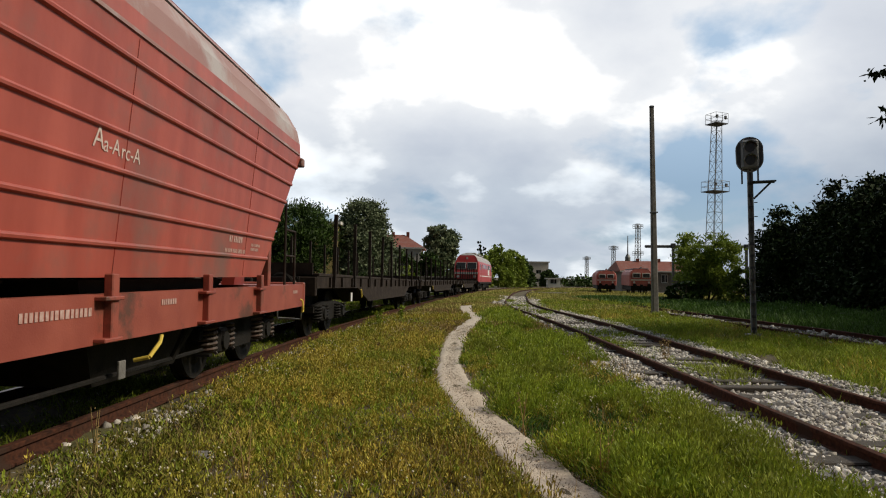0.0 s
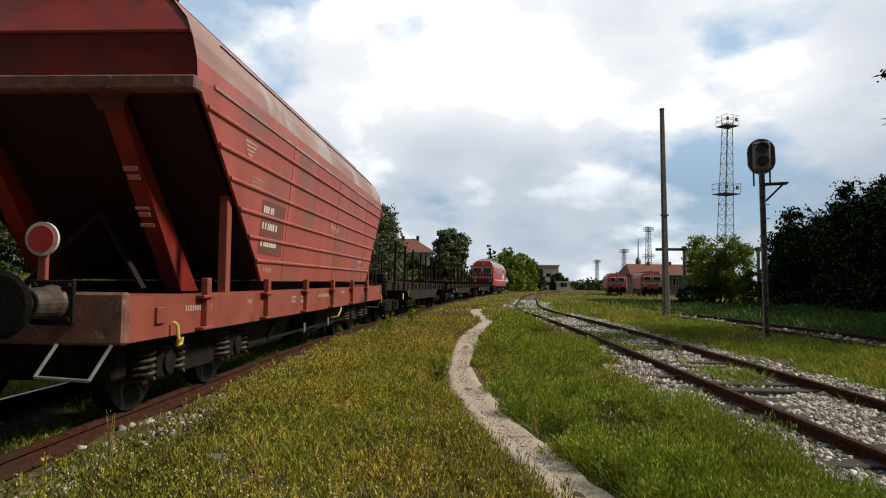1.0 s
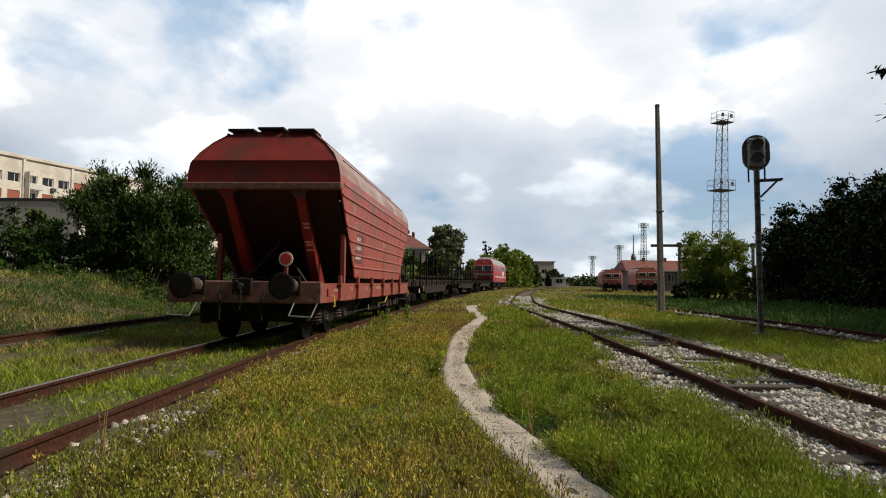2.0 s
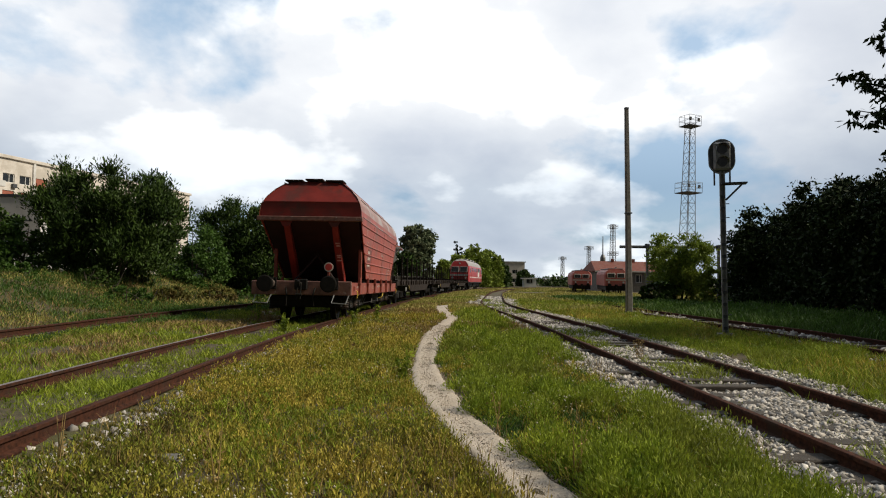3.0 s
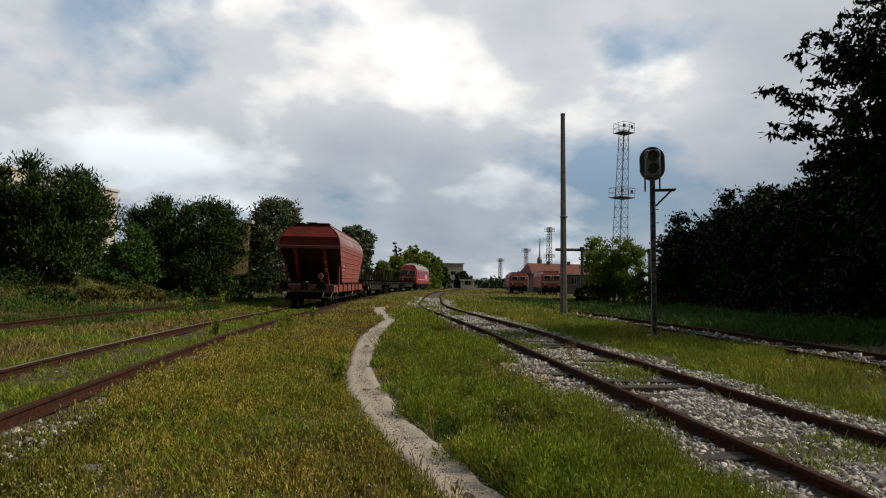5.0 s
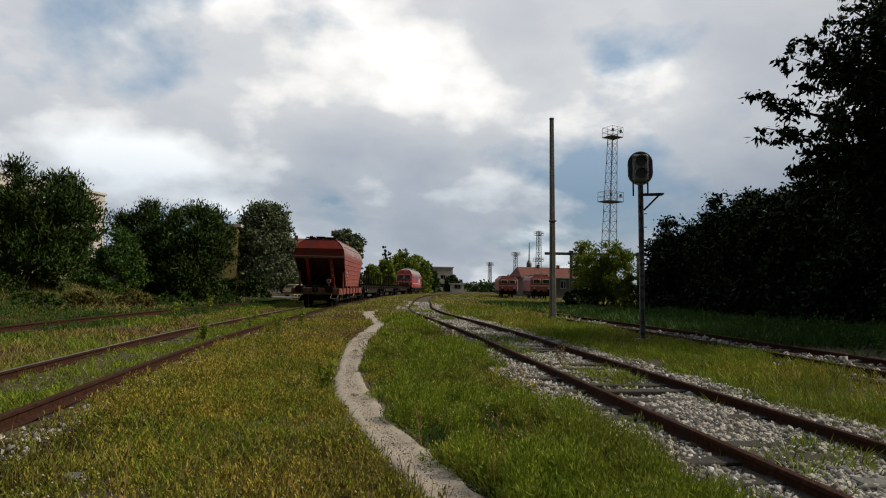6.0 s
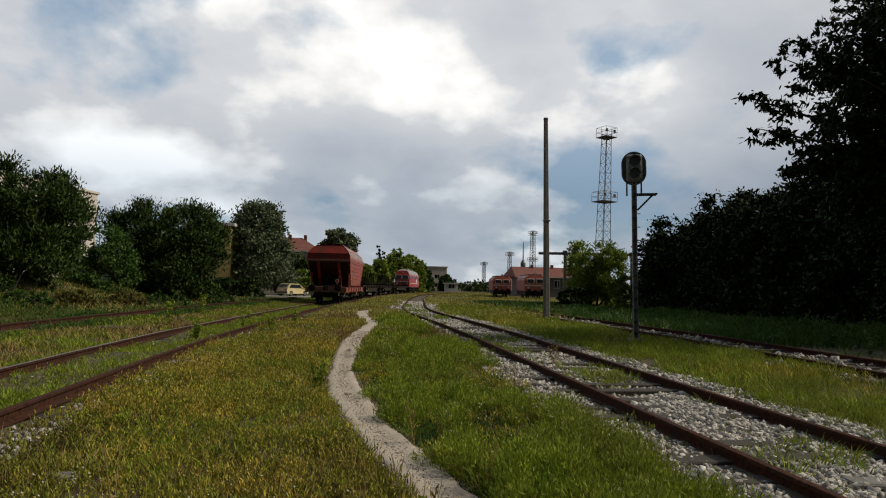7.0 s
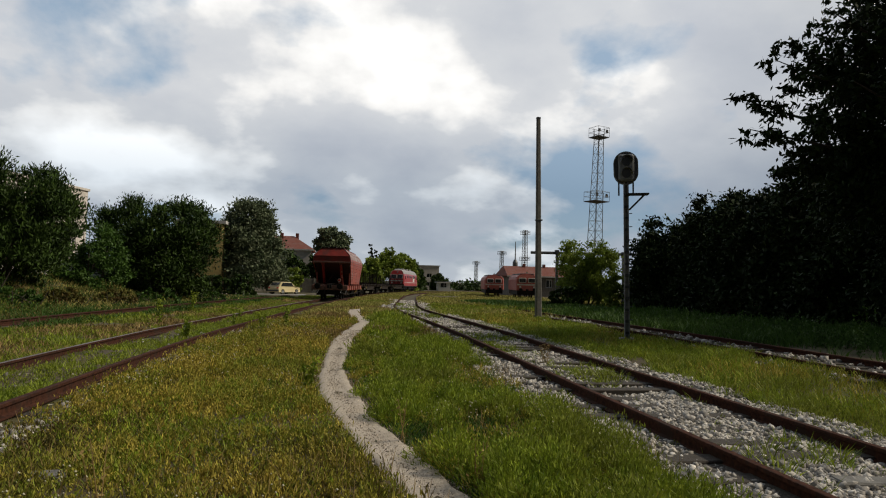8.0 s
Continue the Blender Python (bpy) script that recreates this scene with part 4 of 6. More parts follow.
    add_box(bm, (2.5, 4.2, 0.65), (0, L / 2, 0.72), bevel=0.08)
    part("fuel_tank", bm, "grime", e, "black fuel tank")
    wheels = []
    for y in (4.3, L - 4.3):
        bm = bmesh.new()
        for side in (-1, 1):
            add_box(bm, (0.14, 5.0, 0.36), (side * 1.08, y, 0.72), bevel=0.04)
            for d in (-1.85, 0, 1.85):
                add_box(bm, (0.22, 0.4, 0.4), (side * 1.12, y + d, 0.5), bevel=0.04)
        add_box(bm, (2.0, 1.0, 0.3), (0, y, 0.7))
        part("bogie", bm, "grime", e, "black three-axle bogie")
        for d in (-1.85, 0, 1.85):
            ws = new("wheelset", WHEELSET)
            ws.parent = e
            ws.matrix_basis = pose(0, y + d, 0.46)
            wheels.append((ws, y + d))
    return e, wheels


# distances along the track, kept in a table by y
TABLE_Y = np.arange(-40, 260, 0.5)
TABLE_X = np.array([left_line(v) for v in TABLE_Y])
TABLE_S = np.concatenate([[0], np.cumsum(np.hypot(np.diff(TABLE_X), 0.5))])
S_ZERO = float(np.interp(0.0, TABLE_Y, TABLE_S))


def on_track(s):
    y = float(np.interp(s + S_ZERO, TABLE_S, TABLE_Y))
    return Vector((left_line(y), y, fall(y) + RAIL_L - left_dip(y)))


def train_pose(s, length, pivot):
    """The pose of a vehicle whose rear end beam is s metres along; it rides on its two pivots."""
    a, b = on_track(s + pivot), on_track(s + length - pivot)
    d = (b - a).normalized()
    yaw = math.degrees(math.atan2(-d.x, d.y))
    pitch = math.degrees(math.asin(d.z))
    base = a - d * pivot
    return pose(base.x, base.y, base.z, pitch, 0, yaw)


hopper, hopper_wheels = build_hopper()
flat_first, flat_wheels = build_flat()
loco, loco_wheels = build_loco()
GAP = 1.28
OFF_FLAT = HOP_LEN + GAP
flats = [(flat_first, flat_wheels)]
for i in (1, 2):
    c = copy_thing(flat_first, Matrix())
    ws = sorted((o for o in c.children if o.name.startswith("wheelset")), key=lambda o: o.matrix_basis.translation.y)
    flats.append((c, [(o, o.matrix_basis.translation.y) for o in ws]))
VEHICLES = [(hopper, hopper_wheels, 0.0, HOP_LEN, 2.15)]
for i, (f, w) in enumerate(flats):
    VEHICLES.append((f, w, OFF_FLAT + i * (FLAT_LEN + GAP), FLAT_LEN, 2.4))
VEHICLES.append((loco, loco_wheels, OFF_FLAT + 3 * (FLAT_LEN + GAP) + 0.1, LOCO_LEN, 4.3))

# seconds, metres along the track of the hopper's rear end beam
RUN = [(0.0, -2.2), (0.5, 1.42), (1.0, 5.08), (2.5, 15.65), (4.0, 26.25), (5.5, 36.85), (7.0, 47.45), (8.0, 54.5)]


def run_at(t):
    """Smooth run through the table."""
    i = max(j for j in range(len(RUN) - 1) if RUN[j][0] <= t + 1e-9)
    (ta, sa), (tb, sb) = RUN[i], RUN[i + 1]
    va = (sb - sa) / (tb - ta) if i == 0 else (sb - RUN[i - 1][1]) / (tb - RUN[i - 1][0])
    vb = (sb - sa) / (tb - ta) if i == len(RUN) - 2 else (RUN[i + 2][1] - sa) / (RUN[i + 2][0] - ta)
    k, w = (t - ta) / (tb - ta), tb - ta
    return (2 * k ** 3 - 3 * k ** 2 + 1) * sa + (k ** 3 - 2 * k ** 2 + k) * w * va + (3 * k ** 2 - 2 * k ** 3) * sb + (k ** 3 - k ** 2) * w * vb


def motions():
    """The whole train rolls away along its track; every wheel turns with it."""
    times = [i * 0.2 for i in range(41)]
    fine = [i / 15 for i in range(121)]
    for ob, wheels, off, length, pivot in VEHICLES:
        walk(ob, [(t, train_pose(run_at(t) + off, length, pivot)) for t in times])
        for ws, y in wheels:
            walk(ws, [(t, pose(0, y, 0.46, -math.degrees((run_at(t) - RUN[0][1]) / 0.46), 0, 0)) for t in fine])

# ---------------------------------------------------------------- signal, pole, masts
def oval(w, h, k=28):
    """An upright rounded plate's outline (a stadium)."""
    r = w / 2
    out = []
    for i in range(k):
        a = 2 * math.pi * i / k
        z = r * math.sin(a)
        out.append((r * math.cos(a), z + (h / 2 - r) * (1 if math.sin(a) > 0 else -1)))
    return out


def build_signal():
    gx, gy = 7.86, 17.3
    g = ground_z(gx, gy)
    s = thing("railway_signal", "grey steel two-lamp railway signal with oval backboard on tall post", "railway signal", pose(gx, gy, g - 0.02, 0.6, -1.2, -18))
    bm = bmesh.new()
    for x in (-0.048, 0.048):
        add_box(bm, (0.04, 0.10, 4.35), (x, 0, 2.16), bevel=0.006)
    add_box(bm, (0.06, 0.02, 4.30), (0.0, 0.04, 2.15))
    part("post", bm, "galv", s, "dull grey channel steel post")
    for i in range(13):
        part("lacing", box((0.10, 0.02, 0.07), (0, -0.053, 0.25 + i * 0.31)), "dark_steel", s)
    part("footing", box((0.42, 0.42, 0.16), (0, 0, 0.04), bevel=0.03), "concrete", s, "concrete footing")
    head = part("backboard", loft([[(x, y, z + 4.72) for x, z in oval(0.66, 0.92)] for y in (-0.02, 0.02)]), "dark_steel", s, "dark oval backboard")
    part("rim", loft([[(x * q, y, z * q + 4.72) for x, z in oval(0.66, 0.92)] for q, y in ((1.0, -0.03), (1.0, 0.03), (0.93, 0.03), (0.93, -0.03), (1.0, -0.03))], caps=False), "galv", head)
    part("lamp_case", box((0.42, 0.20, 0.74), (0, -0.06, 4.72), bevel=0.05), "galv", s, "grey lamp case")
    for z in (4.88, 4.55):
        part("lens", bar((0, -0.19, z), (0, -0.16, z), 0.12, 24), "lens", s, "unlit round lens")
        k = 20
        ring = lambda r, y, cut: [(r * math.cos(math.pi * i / k), y, z + r * math.sin(math.pi * i / k)) for i in range(k + 1)]
        bm = loft([ring(0.16, -0.16, 0) + ring(0.145, -0.16, 0)[::-1], ring(0.16, -0.36, 0) + ring(0.145, -0.36, 0)[::-1]])
        part("hood", bm, "galv", s, "grey lamp hood")
    for x in (-0.19, 0.19):
        part("bracket_bar", box((0.04, 0.05, 0.42), (x, 0.0, 4.18), bevel=0.006), "dark_steel", s)
    part("work_platform", box((0.62, 0.36, 0.04), (0.28, 0.0, 4.0), bevel=0.006), "dark_steel", s, "small steel platform")
    part("platform_strut", bar((0.48, 0, 3.98), (0.08, 0, 3.58), 0.025, 8), "dark_steel", s)
    for i in range(9):
        part("foot_rung", bar((0.08, 0, 0.6 + i * 0.36), (0.16, 0, 0.6 + i * 0.36), 0.012, 6), "dark_steel", s)
    return s


build_signal()


def build_pole():
    gx, gy = 8.82, 28.6
    g = ground_z(gx, gy)
    p = thing("concrete_pole", "tall bare tapering weathered concrete pole", "pole", pose(gx, gy, g - 0.05, 0, -1.1, 8))
    rings = []
    for z, w in ((0, 0.135), (2.5, 0.118), (5.5, 0.100), (8.95, 0.082)):
        rings.append([(a * w * 1.0, b * w * 0.8, z) for a, b in ((1, 0.7), (0.7, 1), (-0.7, 1), (-1, 0.7), (-1, -0.7), (-0.7, -1), (0.7, -1), (1, -0.7))])
    part("shaft", loft(rings), "concrete", p)
    part("cap", box((0.18, 0.15, 0.10), (0, 0, 8.98), bevel=0.02), "dark_steel", p, "dark cap")
    part("band", box((0.28, 0.22, 0.06), (0.02, 0, 4.45), bevel=0.01), "dark_steel", p, "rusty steel band")
    return p


build_pole()


def build_mast(name, label, x, y, height, w0, w1, platforms, lean=0.0, bar_r=0.05, group=""):
    m = thing(name, label, "lattice mast", pose(x, y, ground_z(x, y) - 0.05, 0, lean, 20), group)
    def half(z):
        return (w0 + (w1 - w0) * z / height) / 2
    for sx in (-1, 1):
        for sy in (-1, 1):
            part("leg", bar((sx * half(0), sy * half(0), 0), (sx * half(height), sy * half(height), height), bar_r, 6), "galv", m)
    n = max(6, int(height / 1.6))
    bm = bmesh.new()
    corners = ((-1, -1), (1, -1), (1, 1), (-1, 1))
    for i in range(n):
        za, zb = height * i / n, height * (i + 1) / n
        for (ax, ay), (bx, by) in zip(corners, corners[1:] + corners[:1]):
            if i % 2:
                ax, ay, bx, by = bx, by, ax, ay
            add_bar(bm, (ax * half(za), ay * half(za), za), (bx * half(zb), by * half(zb), zb), bar_r * 0.6, 4)
            add_bar(bm, (ax * half(zb), ay * half(zb), zb), (bx * half(zb), by * half(zb), zb), bar_r * 0.5, 4)
    part("bracing", bm, "galv", m, "steel lattice bracing")
    for z, w in platforms:
        deck = part("platform", box((w, w, 0.12), (0, 0, z)), "dark_steel", m, "service platform")
        bm = bmesh.new()
        h = 1.6
        for (ax, ay), (bx, by) in zip(corners, corners[1:] + corners[:1]):
            a, b = Vector((ax * w / 2, ay * w / 2, z)), Vector((bx * w / 2, by * w / 2, z))
            for k in (0, 0.5):
                p = a.lerp(b, k)
                add_bar(bm, p, p + Vector((0, 0, h)), bar_r * 0.7, 4)
            for dz in (h * 0.5, h):
                add_bar(bm, a + Vector((0, 0, dz)), b + Vector((0, 0, dz)), bar_r * 0.6, 4)
        part("railing", bm, "galv", deck)
        for sx in (-0.35, 0.35):
            part("floodlight", box((0.36, 0.32, 0.5), (sx * w, -w / 2 + 0.2, z + 1.0), bevel=0.05), "dark_steel", m)
    return m


build_mast("lighting_mast", "tall grey steel lattice lighting mast with two railed platforms", 41.3, 105, 27.2, 2.0, 1.05, ((16.0, 2.9), (26.7, 2.35)), lean=1.8, bar_r=0.055)
build_mast("lighting_mast", "distant steel lattice lighting mast with railed platforms", 84.8, 300, 28.0, 2.2, 1.4, ((14.0, 3.4), (26.0, 3.2)), bar_r=0.12, group="distant masts")
build_mast("lighting_mast", "distant steel lattice lighting mast with railed platforms", 81.4, 330, 19.5, 1.8, 1.2, ((17.6, 3.2),), bar_r=0.12, group="distant masts")
build_mast("lighting_mast", "distant steel lattice lighting mast with railed platforms", 87.0, 420, 17.0, 1.9, 1.3, ((15.0, 3.4),), bar_r=0.15, group="distant masts")


def build_tv_tower():
    x, y = 240.9, 900
    t = thing("television_tower", "far thin television tower with a round pod", "tower", pose(x, y, -2))
    part("shaft", bar((0, 0, 0), (0, 0, 34), 2.2, 12, 1.6), "galv", t)
    part("pod", loft([[(r * math.cos(a), r * math.sin(a), z) for a in np.linspace(0, 2 * math.pi, 16, endpoint=False)] for r, z in ((1.9, 24), (3.6, 28), (3.6, 32), (1.8, 36))]), "galv", t, "round grey pod")
    part("antenna", bar((0, 0, 36), (0, 0, 61), 0.9, 8, 0.5), "galv", t)


build_tv_tower()


def build_gantry():
    y = 60.0
    g = thing("pipe_gantry", "rusty horizontal pipe carried on thin steel posts", "pipe gantry", pose(0, y, 0))
    part("pipe", bar((17.6, 0, 4.36), (30.0, 0, 4.5), 0.13, 10), "dark_steel", g)
    for x in (20.1, 26.6, 29.6):
        part("post", box((0.2, 0.2, 4.9), (x, 0, 1.9)), "dark_steel", g)
        part("clamp", box((0.36, 0.4, 0.42), (x, 0, 4.46), bevel=0.04), "dark_steel", g)


build_gantry()


# ---------------------------------------------------------------- buildings
def wall_with_windows(parent, name, length, height, thick, columns, rows, material, win, blind=None, rng=None):
    """A facade along +x with its openings cut through; each window has a frame and panes."""
    ww, wh = win
    xs = [0.0]
    for c in columns:
        xs += [c - ww / 2, c + ww / 2]
    xs.append(length)
    zs = [0.0]
    for r in rows:
        zs += [r, r + wh]
    zs.append(height)
    nx, nz = len(xs) - 1, len(zs) - 1
    solid = [[not (i % 2 and j % 2) for j in range(nz)] for i in range(nx)]
    bm = bmesh.new()
    grid = {(i, j, k): bm.verts.new((xs[i], (k - 0.5) * thick, zs[j])) for i in range(nx + 1) for j in range(nz + 1) for k in (0, 1)}
    for i in range(nx):
        for j in range(nz):
            if not solid[i][j]:
                continue
            bm.faces.new([grid[a, b, 0] for a, b in ((i, j), (i + 1, j), (i + 1, j + 1), (i, j + 1))])
            bm.faces.new([grid[a, b, 1] for a, b in ((i, j + 1), (i + 1, j + 1), (i + 1, j), (i, j))])
            for di, dj, (a, b) in ((-1, 0, ((i, j), (i, j + 1))), (1, 0, ((i + 1, j), (i + 1, j + 1))), (0, -1, ((i, j), (i + 1, j))), (0, 1, ((i, j + 1), (i + 1, j + 1)))):
                ni, nj = i + di, j + dj
                if not (0 <= ni < nx and 0 <= nj < nz) or not solid[ni][nj]:
                    bm.faces.new((grid[(*a, 0)], grid[(*b, 0)], grid[(*b, 1)], grid[(*a, 1)]))
    wall = part("wall", bm, material, parent)
    for c in columns:
        for r in rows:
            w = part("window", box((ww, 0.06, wh), (0, 0, 0)), "glass", parent)
            w.matrix_basis = Matrix.Translation((c, thick * 0.2, r + wh / 2))
            for a, b, s in ((0, -wh / 2 + 0.06, (ww, 0.1, 0.12)), (0, wh / 2 - 0.06, (ww, 0.1, 0.12)), (-ww / 2 + 0.06, 0, (0.12, 0.1, wh - 0.24)), (ww / 2 - 0.06, 0, (0.12, 0.1, wh - 0.24)), (ww * 0.1, 0, (0.10, 0.1, wh - 0.24))):
                part("frame", box(s, (a, -0.05, b)), "frame_white", w)
            if blind and rng.random() < blind:
                part("panel", box((ww * (0.5 if rng.random() < 0.4 else 0.96), 0.05, wh * 0.92), (0, -0.13, 0)), "blind", w, "brick-red balcony panel")
    return wall


def build_apartments():
    a, b = Vector((-75.0, 88.0)), Vector((-56.4, 162.0))
    d = (b - a)
    yaw = math.degrees(math.atan2(d.y, d.x))
    L, H = d.length, 19.8
    ob = thing("apartment_building", "long pale panel-built apartment block with balconies and flat roof", "apartment building", pose(a.x, a.y, 0, 0, 0, yaw))
    rng = random.Random(4)
    cols = [2.2 + i * 3.3 for i in range(int((L - 3) / 3.3))]
    rows = [7.4, 10.2, 13.0, 15.8]
    wall_with_windows(ob, "wall", L, H, 0.4, cols, rows, "plaster", (2.3, 1.5), 0.42, rng)
    part("core", box((L - 0.6, 11, H - 0.3), (L / 2, 5.9, (H - 0.3) / 2)), "plaster", ob)
    part("cornice", box((L + 0.6, 0.9, 0.55), (L / 2, -0.1, H + 0.2), bevel=0.05), "plaster", ob, "overhanging roof edge")
    part("roof", box((L, 12, 0.3), (L / 2, 6, H + 0.02)), "asphalt", ob)
    for i in range(4):
        part("roof_hatch", box((2.2, 2.4, 1.0), (14 + i * 7.6, 5.5, H + 0.6)), "dark_steel", ob)
    for i, c in enumerate(cols):
        if i % 4 == 2:
            for r in rows:
                bal = part("balcony", box((3.1, 1.3, 0.95), (c, -0.8, r - 0.45), bevel=0.03), "plaster_grey", ob, "jutting balcony parapet")
                part("side_wall", box((0.14, 1.3, 1.9), (c - 1.5, -0.8, r + 0.95)), "plaster", bal)
        elif i % 3 == 1:
            part("air_conditioner", box((0.85, 0.4, 0.65), (c + 0.9, -0.45, rows[i % 4] - 0.45), bevel=0.03), "dark_steel", ob, "wall-hung air conditioner")
    for i in range(int(L / 9.9)):
        part("pier", box((0.5, 0.3, H), (0.6 + i * 9.9, -0.3, H / 2)), "plaster_grey", ob)


build_apartments()


def build_hall():
    ob = thing("white_hall", "low grey-white hall with flat dark-edged roof", "building", pose(-62, 58, 0))
    wall_with_windows(ob, "wall", 29.5, 7.6, 0.4, [8, 14, 20.6, 26], [4.1], "plaster_grey", (1.6, 0.9))
    part("core", box((29.0, 14, 7.3), (14.6, 7.4, 3.65)), "plaster_grey", ob)
    part("roof", box((30.1, 15, 0.25), (14.75, 7.2, 7.72)), "dark_steel", ob, "dark roof edge")
    part("drain_pipe", bar((24.0, -0.3, 0), (24.0, -0.3, 7.5), 0.07, 8), "galv", ob)
    part("wire_bracket", bar((26.5, -0.3, 5.6), (29.0, -0.5, 5.6), 0.06, 6), "dark_steel", ob)


build_hall()


def house(name, label, x0, x1, y, depth, eave, ridge, wall, rng_seed, windows=True, hip=0.0, base=-0.8):
    ob = thing(name, label, "house", pose(x0, y, base))
    L, e, r = x1 - x0, eave - base, ridge - base
    cols = [1.6 + i * 2.9 for i in range(int((L - 1.5) / 2.9))] if windows else []
    rows = [1.6 + i * 2.9 for i in range(int(e / 3.1))] if windows else []
    wall_with_windows(ob, "wall", L, e, 0.35, cols, rows, wall, (1.2, 1.5))
    part("core", box((L - 0.05, depth - 0.4, e - 0.2), (L / 2, depth / 2 + 0.15, (e - 0.2) / 2)), wall, ob)
    o = 0.5
    bm = bmesh.new()
    A = [(-o, -o, e), (L + o, -o, e), (L + o, depth + o, e), (-o, depth + o, e)]
    ridge_pts = [(hip, depth / 2, r), (L - hip, depth / 2, r)]
    vs = [bm.verts.new(p) for p in A + ridge_pts]
    lower = [bm.verts.new((p[0], p[1], p[2] - 0.18)) for p in A]
    for f in ((0, 1, 5, 4), (2, 3, 4, 5), (1, 2, 5), (3, 0, 4)):
        bm.faces.new([vs[i] for i in f])
    bm.faces.new(lower)
    for i in range(4):
        j = (i + 1) % 4
        bm.faces.new((vs[i], vs[j], lower[j], lower[i]))
    roof = part("roof", bm, "tile_red", ob, "weathered red tiled roof")
    for k in (0.25, 0.5, 0.75):
        part("chimney", box((0.5, 0.5, 1.0), (L * k, depth * 0.46, r - 0.05), bevel=0.03), "tile_red", roof)
    part("eave_board", box((L + 2 * o, 0.06, 0.2), (L / 2, -o - 0.02, e - 0.12)), "frame_white", ob)
    return ob


house("tiled_house", "pale house with hipped red tiled roof and chimneys", -14.0, -4.2, 108, 10, 6.0, 8.3, "plaster", 2, hip=3.0)
shed = house("engine_shed", "low engine shed with red tiled roof behind parked locomotives", 30.6, 46.0, 118, 9, 2.9, 4.7, "concrete", 3, windows=True, hip=0.0)


def block(name, label, x, y, w, d, h, wall="plaster_grey", floors=2, base=-1.5):
    ob = thing(name, label, "building", pose(x, y, base))
    cols = [1.5 + i * 3.0 for i in range(max(1, int((w - 1.5) / 3.0)))]
    rows = [1.2 + i * 3.0 for i in range(floors)]
    wall_with_windows(ob, "wall", w, h, 0.35, cols, rows, wall, (1.9, 1.5))
    part("core", box((w - 0.05, d - 0.4, h - 0.2), (w / 2, d / 2 + 0.2, (h - 0.2) / 2)), wall, ob)
    part("roof", box((w + 0.8, d + 0.8, 0.35), (w / 2, d / 2, h + 0.1)), "plaster_grey", ob)
    return ob


block("yellow_building", "ochre yellow flat-roofed building half hidden by trees", -18.3, 80, 5.2, 10, 8.3, "plaster_yellow", 2, -0.8)
block("office_building", "far white flat-roofed station building", 27.5, 236, 8.0, 10, 8.3, "plaster", 2)
block("kiosk", "small white flat-roofed hut beside the tracks", 28.8, 192, 3.4, 4, 2.6, "frame_white", 1)
block("station_house", "far pale building among trees", 19.5, 205, 4.5, 6, 4.2, "plaster", 1)


def build_concrete_wall():
    ob = thing("concrete_wall", "weathered grey concrete panel wall", "wall", pose(-9.4, 97, -0.9), kind="")
    for i in range(6):
        part("panel", box((1.5, 0.14, 2.3), (0.8 + i * 1.55, 0, 1.15), bevel=0.02), "concrete", ob)
    for i in range(7):
        part("post", box((0.16, 0.2, 2.45), (i * 1.55, 0, 1.2), bevel=0.02), "concrete", ob)


build_concrete_wall()


def build_fence():
    ob = thing("picket_fence", "white-painted steel bar fence along the bank", "fence", pose(-27.0, 40, 1.2))
    for i in range(50):
        part("bar", box((0.05, 0.04, 1.5), (i * 0.26, 0, 0.75)), "frame_white", ob)
    for z in (0.25, 1.3):
        part("rail", box((13, 0.05, 0.06), (6.4, 0.05, z)), "frame_white", ob)
    ob = thing("low_white_wall", "low white painted wall behind the bushes", "wall", pose(-16.8, 44, 0.6))
    part("wall", box((5.8, 0.25, 1.5), (2.9, 0, 0.75), bevel=0.02), "frame_white", ob)
    part("coping", box((5.9, 0.35, 0.1), (2.9, 0, 1.56)), "plaster_grey", ob)


build_fence()


def build_yard_road():
    """The pale yard road where the car stands."""
    rows = []
    for x in np.arange(-13.0, -3.0, 1.2):
        rows.append([(x, y, ground_z(x, y) + 0.03 + (-0.08 if k in (0, 4) else 0)) for k, y in enumerate((74, 75, 77.5, 80, 80.8))])
    return tagged(part("yard_road", loft(rows, closed=False), "asphalt"), "pale dusty yard road", "road", kind="structure")


build_yard_road()


